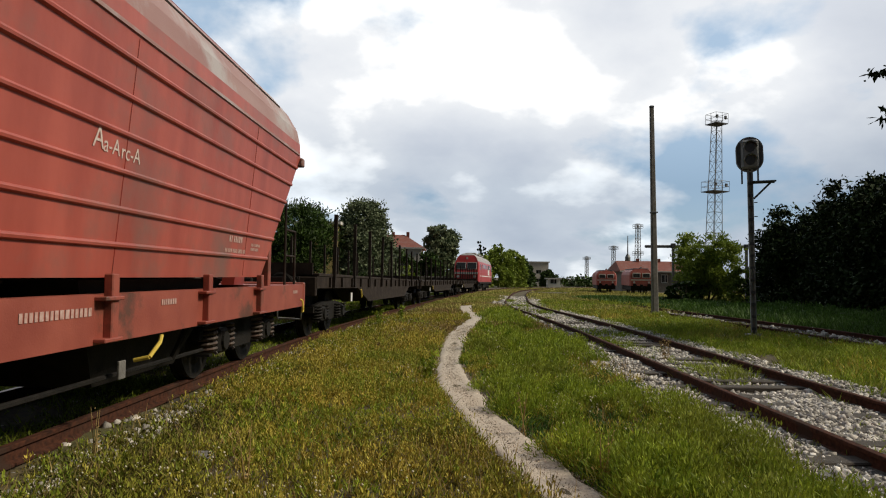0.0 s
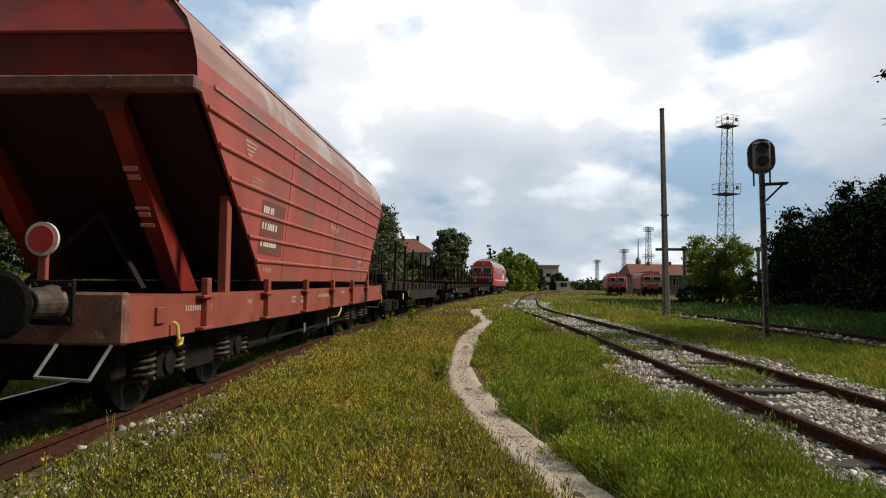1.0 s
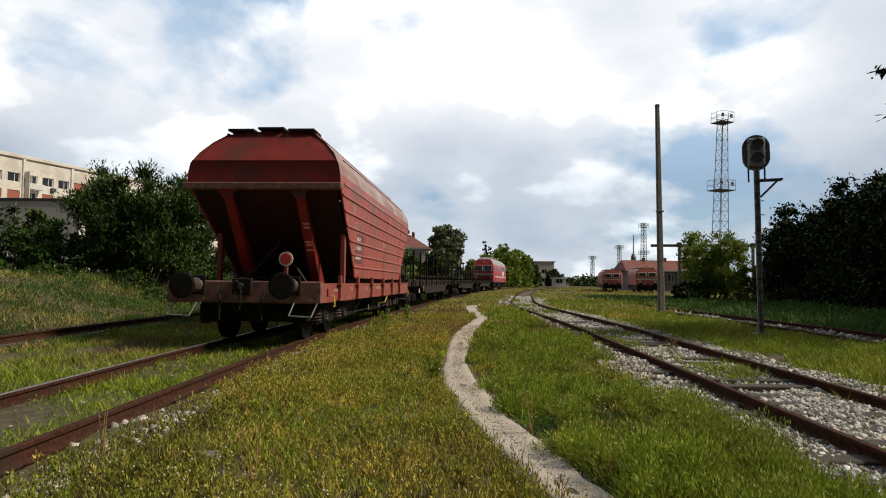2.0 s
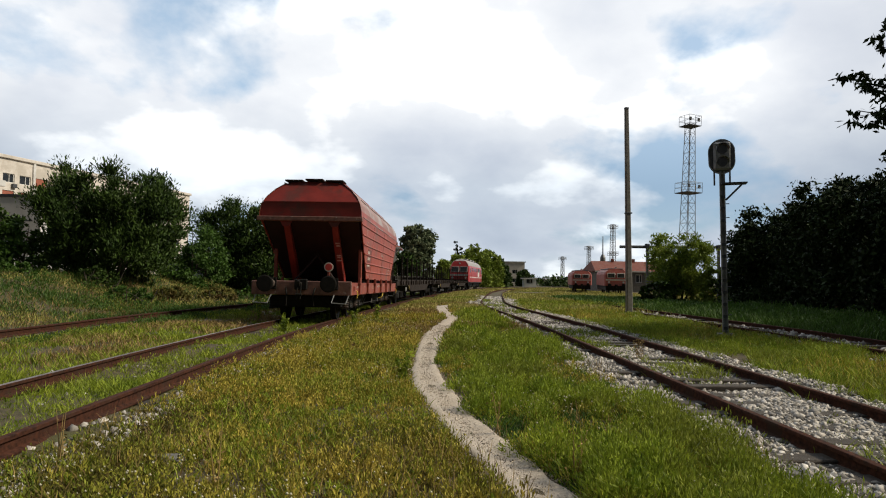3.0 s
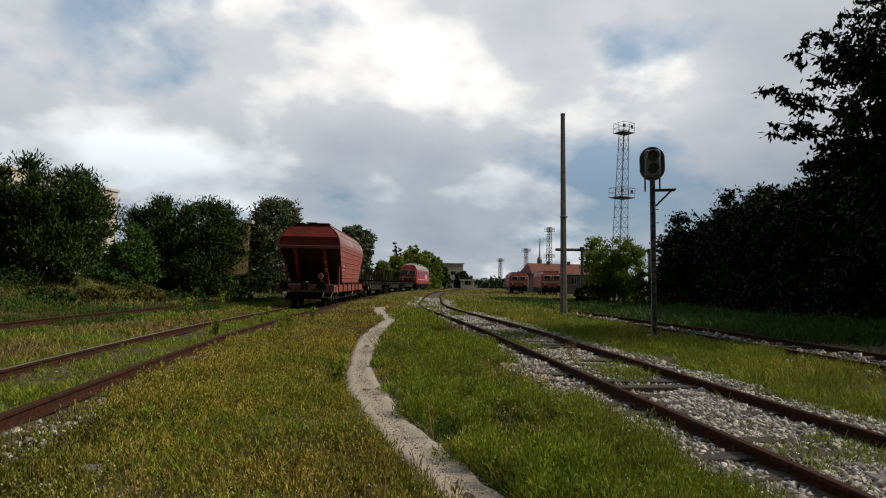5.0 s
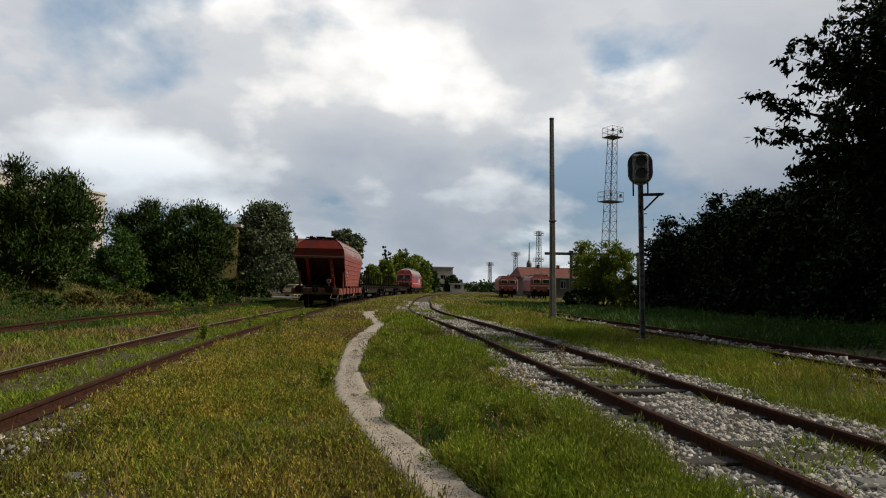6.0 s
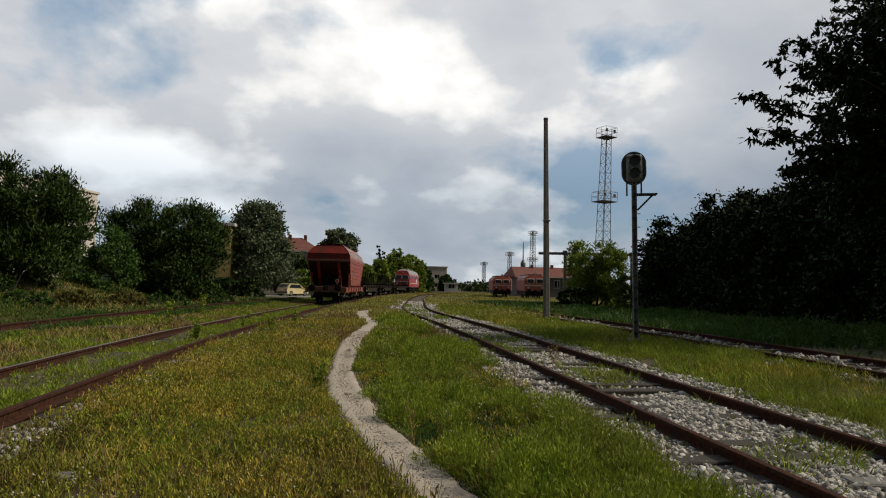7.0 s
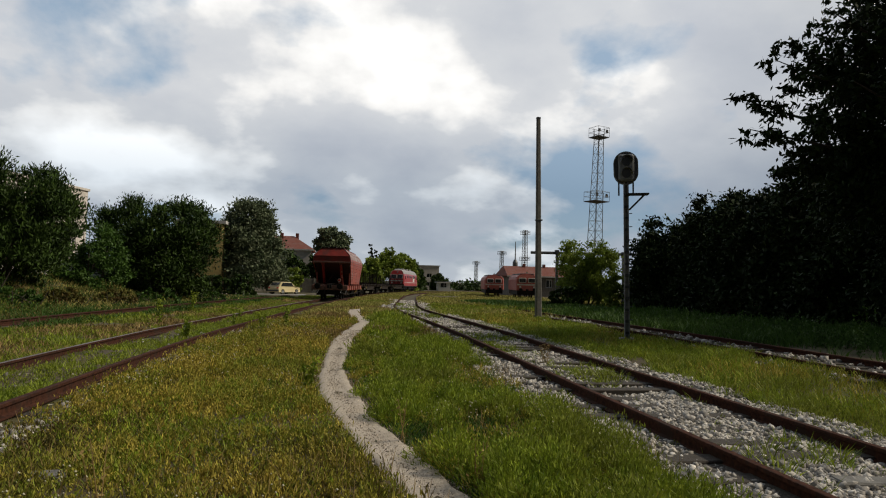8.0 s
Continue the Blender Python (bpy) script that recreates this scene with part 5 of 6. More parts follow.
def build_car():
    x, y = -5.8, 78
    car = thing("hatchback_car", "small cream hatchback car parked on the yard road", "car", pose(x, y, ground_z(x, y) + 0.03, 0, 0, -35))
    prof = [(-1.9, 0.45, 0.70), (-1.85, 0.25, 0.80), (1.75, 0.25, 0.80), (1.9, 0.5, 0.72), (1.85, 0.72, 0.74), (0.95, 0.88, 0.76), (0.35, 1.36, 0.60), (-1.25, 1.40, 0.60), (-1.75, 0.92, 0.74), (-1.9, 0.7, 0.74)]
    part("body", loft([[(s * w, y0, z) for y0, z, w in prof] for s in (-1, -0.9, 0.9, 1)]), "car", car)
    for s in (-1, 1):
        part("side_window", loft([[(s * q, a, b) for a, b in ((0.75, 0.90), (0.30, 1.28), (-1.15, 1.30), (-1.45, 0.92))] for q in (0.70, 0.735)]), "glass", car)
    part("windscreen", loft([[(a, 0.93 - 0.0 * a, 0.90 + d), (a * 0.85, 0.40, 1.33 + d)] for a in (-0.6, 0.6) for d in (0.0,)] + [], closed=False), "glass", car)
    part("rear_window", box((1.1, 0.03, 0.40), (0, -1.545, 1.17), m=pose(0, 0, 0, -46, 0, 0)), "glass", car)
    for s in (-1, 1):
        for w in (-1.2, 1.2):
            wheel = part("wheel", bar((s * 0.60, w, 0.29), (s * 0.79, w, 0.29), 0.29, 18), "rubber", car)
            part("rim", bar((s * 0.78, w, 0.29), (s * 0.80, w, 0.29), 0.18, 14), "galv", wheel)
        part("tail_light", box((0.22, 0.05, 0.14), (s * 0.58, -1.88, 0.72)), "signal_red", car)
        part("headlight", box((0.3, 0.05, 0.15), (s * 0.5, 1.87, 0.62)), "frame_white", car)
    part("bumper", box((1.5, 0.12, 0.16), (0, -1.92, 0.42), bevel=0.03), "dark_steel", car)


build_car()


def parked_loco(x, y, yaw, label):
    e = thing("parked_locomotive", label, "locomotive", pose(x, y, ground_z(x, y) + 0.12, 0, 0, yaw), group="parked locomotives")
    L = 11.0
    sect = [(1.45, 1.0), (1.47, 2.4), (1.38, 2.75), (1.0, 3.05), (0.0, 3.18), (-1.0, 3.05), (-1.38, 2.75), (-1.47, 2.4), (-1.45, 1.0)]
    body = part("body", loft([[(px * s, yy + n * max(0, z - 1.8) * 0.3, z) for px, z in sect] for yy, s, n in ((0, 0.92, 1), (0.3, 1, 1), (L - 0.3, 1, -1), (L, 0.92, -1))]), "loco_faded", e, "faded brick-red body")
    part("roof", box((1.9, L - 1.2, 0.12), (0, L / 2, 3.16), bevel=0.04), "dark_steel", e)
    for px in (-0.6, 0.6):
        part("windscreen_frame", box((0.98, 0.08, 0.66), (px, 0.17, 2.30), m=None, bevel=0.03), "plaster", e, "pale window frame")
        part("windscreen", box((0.80, 0.12, 0.48), (px, 0.165, 2.30), bevel=0.02), "lens", e, "dusty windscreen")
    part("stripe", box((2.6, 0.04, 0.18), (0, -0.01, 1.75)), "plaster", e, "pale stripe")
    for s in (-0.9, 0.9):
        part("headlight", bar((s, -0.05, 1.45), (s, 0.05, 1.45), 0.13, 12), "frame_white", e)
    part("headlight", bar((0, 0.55, 3.3), (0, 0.75, 3.3), 0.15, 12), "frame_white", e)
    part("chassis", box((2.6, L, 0.6), (0, L / 2, 0.72), bevel=0.05), "grime", e)
    for yy in (1.6, 3.8, L - 3.8, L - 1.6):
        for s in (-0.75, 0.75):
            part("wheel", bar((s - 0.06, yy, 0.42), (s + 0.06, yy, 0.42), 0.44, 18), "grime", e)
    buffers(e, 0.0, -1)
    return e


parked_loco(23.4, 99, -9, "faded red diesel locomotive parked before the shed")
parked_loco(24.5, 85, -9, "weathered red shunting locomotive parked beside weeds")

# ---------------------------------------------------------------- trees
def leaf_cloud(name, centres, radii, count, size, material, seed, parent=None, flat=0.75, long=1.7, droop=0.0):
    """Small separate leaves scattered in clumps."""
    rng = np.random.default_rng(seed)
    centres, radii = np.asarray(centres, float), np.asarray(radii, float)
    w = radii ** 2
    pick = rng.choice(len(centres), count, p=w / w.sum())
    d = rng.normal(size=(count, 3))
    d /= np.linalg.norm(d, axis=1)[:, None]
    r = radii[pick] * np.minimum(np.abs(rng.normal(size=count)) * 0.75, 1.25)
    p = centres[pick] + d * r[:, None] * np.array([1, 1, flat])
    a = rng.normal(size=(count, 3)) * 0.7 + d * 0.8
    a[:, 2] -= droop
    a /= np.linalg.norm(a, axis=1)[:, None]
    b = np.cross(a, rng.normal(size=(count, 3)))
    b /= np.linalg.norm(b, axis=1)[:, None]
    s = size * rng.uniform(0.6, 1.35, count)[:, None]
    v = np.stack([p - a * s * long / 2, p + b * s / 2, p + a * s * long / 2, p - b * s / 2], axis=1).reshape(-1, 3)
    f = np.arange(count * 4).reshape(-1, 4)
    ob = new(name, raw_mesh(name, v, f, material))
    ob.parent = parent
    return ob


def crown_clumps(rng, centre, rx, ry, rz, n, kind="round"):
    """Clump centres filling an uneven crown, closer towards its skin; kind sets its outline."""
    d = rng.normal(size=(n, 3))
    d /= np.linalg.norm(d, axis=1)[:, None]
    k = np.where(rng.random(n) < 0.7, rng.uniform(0.78, 1.0, n), rng.uniform(0.2, 0.8, n))
    bump = 1 + 0.09 * np.sin(3.1 * d[:, 0] + 4 * d[:, 1] + n) + 0.07 * np.sin(7 * d[:, 2] + 5 * d[:, 0] + 2) + rng.normal(size=n) * 0.04
    h = (d[:, 2] * k + 1) / 2
    if kind == "cone":
        wide = np.sqrt(np.clip(1 - h ** 1.5, 0.01, 1)) * np.minimum(1, 0.6 + h * 2)
    elif kind == "dome":
        wide = np.sqrt(np.clip(1 - h ** 2.4, 0.02, 1))
    elif kind == "vase":
        wide = np.sqrt(np.clip(1 - np.abs(h - 0.5) ** 2.6 * 5.2, 0.05, 1)) * (0.82 + 0.25 * h)
    else:
        wide = None
    if wide is not None:
        flat = np.hypot(d[:, 0], d[:, 1]) + 1e-6
        d[:, 0], d[:, 1] = d[:, 0] / flat * wide, d[:, 1] / flat * wide
        h2 = (d[:, 2] * np.where(k > 0.7, 1, k) + 1) / 2
        z = centre[2] + (h2 * 2 - 1) * rz * bump
    else:
        z = centre[2] + d[:, 2] * k * rz * bump
    c = np.stack([centre[0] + d[:, 0] * k * rx * bump, centre[1] + d[:, 1] * k * ry * bump, z], 1)
    r = rng.uniform(0.14, 0.30, n) * min(rx, rz)
    return [tuple(v) for v in c], list(r)


def tree(name, label, x, y, height, rx, crown_low, leaves, size, material, seed, kind="round", clumps=70, category="tree", ry=None, stems=1, group="", base=None, long=1.7, droop=0.0):
    rng = np.random.default_rng(seed)
    g = ground_z(x, y) if base is None else base
    t = thing(name, label, category, pose(x, y, g - 0.05), group)
    rz = (height - crown_low) / 2
    centre = (0, 0, crown_low + rz)
    c, r = crown_clumps(rng, centre, rx * 0.86, (ry or rx) * 0.86, rz * 0.9, clumps, kind)
    bm = bmesh.new()
    for s in range(stems):
        a = s * 2.4
        foot = (0.25 * (stems > 1) * math.cos(a), 0.25 * (stems > 1) * math.sin(a), 0)
        mid = (foot[0] * 3 + rng.uniform(-0.2, 0.2), foot[1] * 3 + rng.uniform(-0.2, 0.2), crown_low + rz * 0.5)
        r0 = 0.022 * height / math.sqrt(stems) + 0.04
        add_bar(bm, foot, mid, r0, 9, r0 * 0.6)
        add_bar(bm, mid, (mid[0] * 1.3, mid[1] * 1.3, height * 0.86), r0 * 0.6, 7, r0 * 0.15)
        for i in range(6):
            q = c[int(rng.integers(len(c)))]
            k = rng.uniform(0.3, 1.0)
            st = Vector(foot).lerp(Vector(mid), 0.5 + 0.5 * k)
            add_bar(bm, st, q, r0 * 0.35, 6, r0 * 0.08)
    part("trunk", bm, "bark", t, "branching brown trunk")
    leaf_cloud("crown", c, r, leaves, size, material, seed + 1, t, long=long, droop=droop)
    return t


# bushes and trees along the bank
tree("bushy_tree", "dense dark green bushy tree on the grassy bank", -14.2, 31, 5.0, 3.6, -0.1, 90000, 0.058, "leaf", 21, "vase", 460, stems=4, long=3.4, droop=-1.2)
tree("bushy_tree", "dense dark green bushy tree on the grassy bank", -10.6, 43, 6.0, 3.65, -0.3, 76000, 0.072, "leaf", 22, "vase", 420, stems=3, long=3.0, droop=-0.9)
tree("shrub", "small green shrub between larger trees", -12.6, 37.5, 3.5, 1.9, -0.2, 15000, 0.085, "weed", 23, "dome", 80, "shrub", stems=3)
tree("shrub", "ragged green shrub before the white hall", -17.6, 29, 2.5, 1.3, 0.0, 5000, 0.11, "weed", 24, "vase", 60, "shrub", stems=3)
tree("shrub", "ragged green shrub before the white hall", -20.6, 32, 3.4, 1.9, 0.0, 8000, 0.12, "leaf", 25, "vase", 80, "shrub", stems=3)
tree("shrub", "ragged green shrub before the white hall", -19.0, 36, 2.2, 2.0, 0.0, 7000, 0.12, "leaf", 125, "dome", 70, "shrub", stems=3)
tree("conical_tree", "broad conical silvery-green tree beside the yard road", -10.6, 84, 11.3, 5.0, 0.2, 60000, 0.20, "leaf_silver", 27, "cone", 420)
tree("shrub", "clipped green hedge bush beside the road", -12.4, 71, 2.1, 2.4, -0.2, 6000, 0.18, "leaf", 28, "dome", 70, "shrub", ry=1.2, stems=3)
tree("shrub", "green bush under the conical tree", -9.3, 69, 2.2, 1.5, -0.2, 4500, 0.17, "leaf", 29, "dome", 50, "shrub", stems=3)
tree("shrub", "yellowing bush beside the parked car", -5.6, 89, 3.4, 1.4, -0.2, 4500, 0.2, "leaf_bright", 129, "dome", 50, "shrub", stems=3)
tree("broadleaf_tree", "round grey-green tree behind the train", -1.0, 122, 11.0, 3.6, 0.8, 26000, 0.34, "leaf_silver", 30, "vase", 220)
tree("broadleaf_tree", "green tree behind the concrete wall", -6.6, 103, 5.6, 2.8, -0.2, 9000, 0.26, "leaf", 31, "dome", 90)
tree("broadleaf_tree", "green tree behind the concrete wall", -2.6, 105, 5.6, 2.8, -0.2, 9000, 0.26, "leaf", 131, "dome", 90)
for i, (dx, h) in enumerate(((-0.6, 12.2), (0.7, 11.0))):
    tree("poplar", "slim dark poplar in the distance", 9.0 + dx, 178 + i, h, 0.75, 1.0, 3500, 0.30, "leaf_dark", 32 + i, "vase", 90, group="slim poplars")
for i, (x, y, h, r) in enumerate(((8.0, 160, 7.6, 3.2), (12.6, 165, 10.2, 4.2), (17.0, 172, 9.2, 3.8), (20.2, 185, 7.6, 3.4), (22.6, 198, 6.6, 2.6), (25.5, 215, 6.6, 3.0), (4.6, 150, 6.0, 2.4), (33.5, 225, 5.6, 3.0))):
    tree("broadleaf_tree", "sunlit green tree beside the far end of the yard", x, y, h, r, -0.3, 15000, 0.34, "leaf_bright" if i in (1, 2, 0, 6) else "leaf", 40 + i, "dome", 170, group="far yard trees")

# right-hand side: thicket, bush and the overhanging tree
for i, (x, y, h, r) in enumerate(((20.9, 40.5, 6.4, 2.9), (21.6, 35.5, 7.8, 3.1), (20.6, 31.0, 6.9, 3.0), (20.6, 26.8, 7.4, 3.1), (20.4, 23.0, 7.2, 3.0), (20.2, 19.2, 7.2, 3.0), (25.0, 30.0, 9.0, 3.8), (25.0, 23.0, 9.0, 3.8), (24.5, 16.0, 9.0, 3.8), (20.0, 14.5, 7.0, 3.2), (23.6, 46.0, 5.6, 3.0), (26.0, 39.0, 8.0, 3.6), (19.6, 10.5, 7.0, 3.2))):
    tree("thicket_tree", "dark leafy tree in a dense thicket along the siding", x, y, h - 0.45, r, -0.5, 27000, 0.12, "leaf_dark", 60 + i, "dome", 220, group="thicket along the siding", stems=2, long=2.0)
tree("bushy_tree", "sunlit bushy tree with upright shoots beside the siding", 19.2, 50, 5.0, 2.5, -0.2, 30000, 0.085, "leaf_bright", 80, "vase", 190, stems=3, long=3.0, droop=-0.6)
tree("shrub", "low dark shrubs under the bushy tree", 17.0, 48.5, 1.6, 1.7, -0.2, 7000, 0.14, "leaf", 81, "dome", 70, "shrub", stems=3)
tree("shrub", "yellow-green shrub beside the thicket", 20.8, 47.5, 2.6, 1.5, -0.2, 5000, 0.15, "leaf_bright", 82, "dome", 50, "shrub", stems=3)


def build_overhang():
    x, y = 17.6, 16.5
    t = thing("overhanging_tree", "tall dark tree with long leafy limbs reaching over the siding", "tree", pose(x, y, ground_z(x, y) - 0.05))
    rng = np.random.default_rng(90)
    bm = bmesh.new()
    add_bar(bm, (0, 0, 0), (-0.4, 0.2, 5.0), 0.26, 10, 0.18)
    add_bar(bm, (-0.4, 0.2, 5.0), (-0.2, 0.3, 11.5), 0.18, 8, 0.05)
    c, r = [], []
    limbs = [((-0.3, 0.1, 4.2), (-6.7, 0.6, 6.9)), ((-0.3, 0.1, 4.0), (-6.1, 0.9, 6.1)), ((-0.3, 0.1, 5.2), (-5.8, 0.2, 7.9)), ((-0.3, 0.1, 6.0), (-5.4, 0.5, 8.5)), ((-0.3, 0.1, 6.6), (-4.4, 0.0, 9.4)), ((-0.3, 0.1, 5.0), (-4.6, -1.2, 7.0)),
             ((-0.3, 0.1, 7.4), (-3.2, 0.2, 10.6)), ((-0.3, 0.1, 4.5), (-4.6, 1.5, 5.2)), ((-0.3, 0.1, 6), (2.6, 0.4, 9.0)), ((-0.3, 0.1, 7), (-1.5, 1.2, 11.8)), ((-0.3, 0.1, 5), (-2.6, -2.0, 8.2)), ((-0.3, 0.1, 4), (-3.8, 0.2, 4.4))]
    for a, b in limbs:
        a, b = Vector(a), Vector(b)
        mid = a.lerp(b, 0.55) + Vector((0, 0, 0.45))
        add_bar(bm, a, mid, 0.09, 6, 0.055)
        add_bar(bm, mid, b, 0.055, 6, 0.012)
        for k in np.linspace(0.25, 1.0, 13):
            p = (a.lerp(mid, k / 0.55) if k < 0.55 else mid.lerp(b, (k - 0.55) / 0.45))
            spread = 0.15 + 0.75 * (1 - k)
            for j in range(3 if k > 0.6 else 4):
                c.append((p.x + rng.normal() * spread, p.y + rng.normal() * (spread + 0.25), p.z + rng.normal() * spread * 0.45 - 0.1))
                r.append(rng.uniform(0.16, 0.30) + 0.32 * (1 - k))
    part("trunk", bm, "bark", t, "dark trunk with long limbs")
    c2, r2 = crown_clumps(rng, (0.2, 0.3, 6.0), 3.6, 3.4, 5.8, 170)
    c3, r3 = crown_clumps(rng, (-2.6, 0.4, 4.5), 2.1, 1.6, 1.7, 70)
    c4, r4 = crown_clumps(rng, (-1.9, 0.4, 7.6), 2.2, 1.8, 2.6, 80)
    leaf_cloud("crown", c + c2 + c3 + c4, r + r2 + r3 + r4, 76000, 0.085, "leaf_dark", 91, t, flat=0.5, long=2.5, droop=0.5)
    return t


build_overhang()


def build_far_woods():
    rng = np.random.default_rng(95)
    c, r = [], []
    for i in range(420):
        x = rng.uniform(-260, 420)
        y = 330 + 0.12 * abs(x - 60) + rng.uniform(0, 60)
        if 20 < x < 34:
            continue
        h = 4.6 + 1.6 * math.sin(x * 0.06) + rng.uniform(-1, 1.6)
        for z in np.arange(0.5, h, 1.8):
            c.append((x + rng.normal() * 1.2, y, z - 2.2))
            r.append(rng.uniform(1.6, 2.6))
    for i in range(70):
        x, y = rng.uniform(40, 76), rng.uniform(255, 275)
        h = rng.uniform(2.0, 5.0)
        for z in np.arange(0, h, 1.2):
            c.append((x, y, z - 2))
            r.append(rng.uniform(1.0, 1.8))
    for i in range(160):
        x, y = rng.uniform(-150, -30), rng.uniform(170, 200)
        for z in np.arange(0, rng.uniform(5, 9), 1.8):
            c.append((x, y, z - 1))
            r.append(rng.uniform(1.6, 2.6))
    ob = leaf_cloud("far_woods", c, r, 42000, 0.75, "leaf", 96)
    return tagged(ob, "distant belt of green trees along the horizon", "woods", kind="stuff")


build_far_woods()


# ---------------------------------------------------------------- grass
def grass(name, label, material, zone, count, y_range, height, width, lean, seed, near=1.9, patch=0.0, patch_scale=0.8, keep=None, category="grass", tuft=0):
    """Blades of three faces. zone(y) gives the strip's limits; patch leaves bald spots."""
    rng = np.random.default_rng(seed)
    ya, yb = y_range
    n = int(count * 2.2) // max(tuft, 1)
    y = ya * (yb / ya) ** (rng.random(n) ** (near / 1.6) if near < 1.6 else rng.random(n) ** (1.6 / near))
    xa, xb = zone(y)
    x = xa + (xb - xa) * rng.random(n)
    ok = ~((y < 9) & (np.abs(x) > 0.75 * y + 1.6))
    c, w = path_at(y)
    ok &= np.abs(x - c) > w * (0.88 + 0.5 * mottle(x, y, 5, 3.0))
    m = mottle(x, y, seed, patch_scale)
    if patch:
        ok &= m > patch * (rng.random(n) * 1.6 - 0.8)
    if keep:
        ok &= keep(x, y)
    cut = count // max(tuft, 1)
    x, y, m = x[ok][:cut], y[ok][:cut], m[ok][:cut]
    b = None
    if tuft:
        # bunches that lean outwards from their middle
        b = rng.uniform(0, 2 * math.pi, len(x) * tuft)
        big = np.repeat(rng.uniform(0.55, 1.45, len(x)), tuft)
        r = np.abs(rng.normal(size=len(b))) * 0.055 * big * (1 + np.repeat(y, tuft) / 30)
        x, y, m = np.repeat(x, tuft) + np.cos(b) * r, np.repeat(y, tuft) + np.sin(b) * r, np.repeat(m, tuft) + (big - 1) * 0.9
        c, w = path_at(y)
        ok = np.abs(x - c) > w * 0.95
        x, y, m, b = x[ok], y[ok], m[ok], b[ok]
    k = len(x)
    scale = 1 + np.clip(y - 7, 0, 60) / 16
    h = rng.uniform(*height, k) * np.clip(1 + 0.5 * m, 0.35, 2.0)
    wd = rng.uniform(*width, k) * scale
    a = rng.uniform(0, 2 * math.pi, k)
    side = np.stack([np.cos(a), np.sin(a), np.zeros(k)], 1) * wd[:, None]
    b = rng.uniform(0, 2 * math.pi, k) if b is None else b + rng.normal(size=k) * 0.6
    ln = rng.uniform(*lean, k) * h
    off = np.stack([np.cos(b) * ln, np.sin(b) * ln, np.zeros(k)], 1)
    base = np.stack([x, y, ground_z(x, y) - 0.012], 1)
    up = np.stack([np.zeros(k), np.zeros(k), h], 1)
    v = np.stack([base - side * 0.35, base + side * 0.35, base + up * 0.55 + off * 0.4 - side * 0.5, base + up * 0.55 + off * 0.4 + side * 0.5, base + up * 0.97 + off], 1).reshape(-1, 3)
    i = np.arange(k)[:, None] * 5
    f = np.concatenate([i + (0, 1, 3), i + (0, 3, 2), i + (2, 3, 4)], 1).reshape(-1, 3)
    ob = new(name, raw_mesh(name, v, f, material))
    return tagged(ob, label, category, kind="stuff")


def left_edge(y):
    return left_line(y) + 1.0


grass("meadow_grass", "low yellowish meadow plants beside the footpath", "meadow", lambda y: (left_edge(y), path_at(y)[0] + 0 * y), 16000, (3.4, 42), (0.04, 0.13), (0.006, 0.011), (0.2, 0.9), 1, patch=1.1, patch_scale=1.6, tuft=10)
grass("meadow_weeds", "green low weeds in the meadow", "lush", lambda y: (left_edge(y), path_at(y)[0] + 0 * y), 14000, (3.4, 42), (0.03, 0.12), (0.007, 0.012), (0.4, 1.2), 2, patch=1.1, patch_scale=0.8, tuft=16)
grass("dry_stalks", "thin dry brown stalks in the meadow", "dry", lambda y: (left_edge(y), 3.0 + 0 * y), 8000, (3.4, 40), (0.06, 0.20), (0.004, 0.007), (0.1, 0.7), 3, patch=0.9, patch_scale=0.9)
grass("lush_grass", "tall bright green grass between footpath and track", "lush", lambda y: (path_at(y)[0], right_line(y) - 1.65), 7000, (3.4, 40), (0.06, 0.18), (0.006, 0.012), (0.3, 1.2), 4, patch=0.8, patch_scale=1.1, tuft=26)
grass("lush_yellow_grass", "yellow-green grass between footpath and track", "meadow", lambda y: (path_at(y)[0], right_line(y) - 1.65), 5000, (3.4, 44), (0.04, 0.14), (0.006, 0.013), (0.3, 1.3), 5, patch=0.6, patch_scale=0.8, tuft=12)
grass("verge_grass", "bright green grass between track and siding", "lush", lambda y: (right_line(y) + 1.5, np.where(y < 34, 9.2, right_line(y) + 14)), 42000, (6, 75), (0.06, 0.17), (0.008, 0.016), (0.3, 1.1), 6, near=2.4, patch=0.3, patch_scale=0.6, tuft=20)
grass("verge_grass_dry", "yellowing grass between track and siding", "meadow", lambda y: (right_line(y) + 1.6, np.where(y < 34, 9.2, right_line(y) + 14)), 13000, (6, 85), (0.08, 0.22), (0.008, 0.016), (0.2, 0.9), 7, near=2.6, patch=0.6, patch_scale=0.5)
grass("shade_grass", "green grass at the foot of the thicket", "weed", lambda y: (10.6 + 0 * y, 19.0 + 0 * y), 26000, (11, 60), (0.15, 0.40), (0.012, 0.024), (0.2, 0.8), 8, near=2.6, patch=0.3, patch_scale=0.6)
grass("track_weeds", "weeds growing between the rusty rails", "lush", lambda y: (left_line(y) - 0.62, left_line(y) + 0.62), 17000, (4.0, 40), (0.05, 0.18), (0.006, 0.014), (0.3, 1.0), 9, near=2.2, patch=0.75, patch_scale=0.9)
grass("track_weeds", "weeds growing in the stone ballast", "lush", lambda y: (right_line(y) - 0.62, right_line(y) + 0.62), 14000, (4.0, 50), (0.05, 0.18), (0.008, 0.016), (0.3, 1.0), 10, near=2.6, patch=1.1, patch_scale=1.1, tuft=14,
      keep=lambda x, y: mottle(x, y, 11, 1.1) > 0.05)
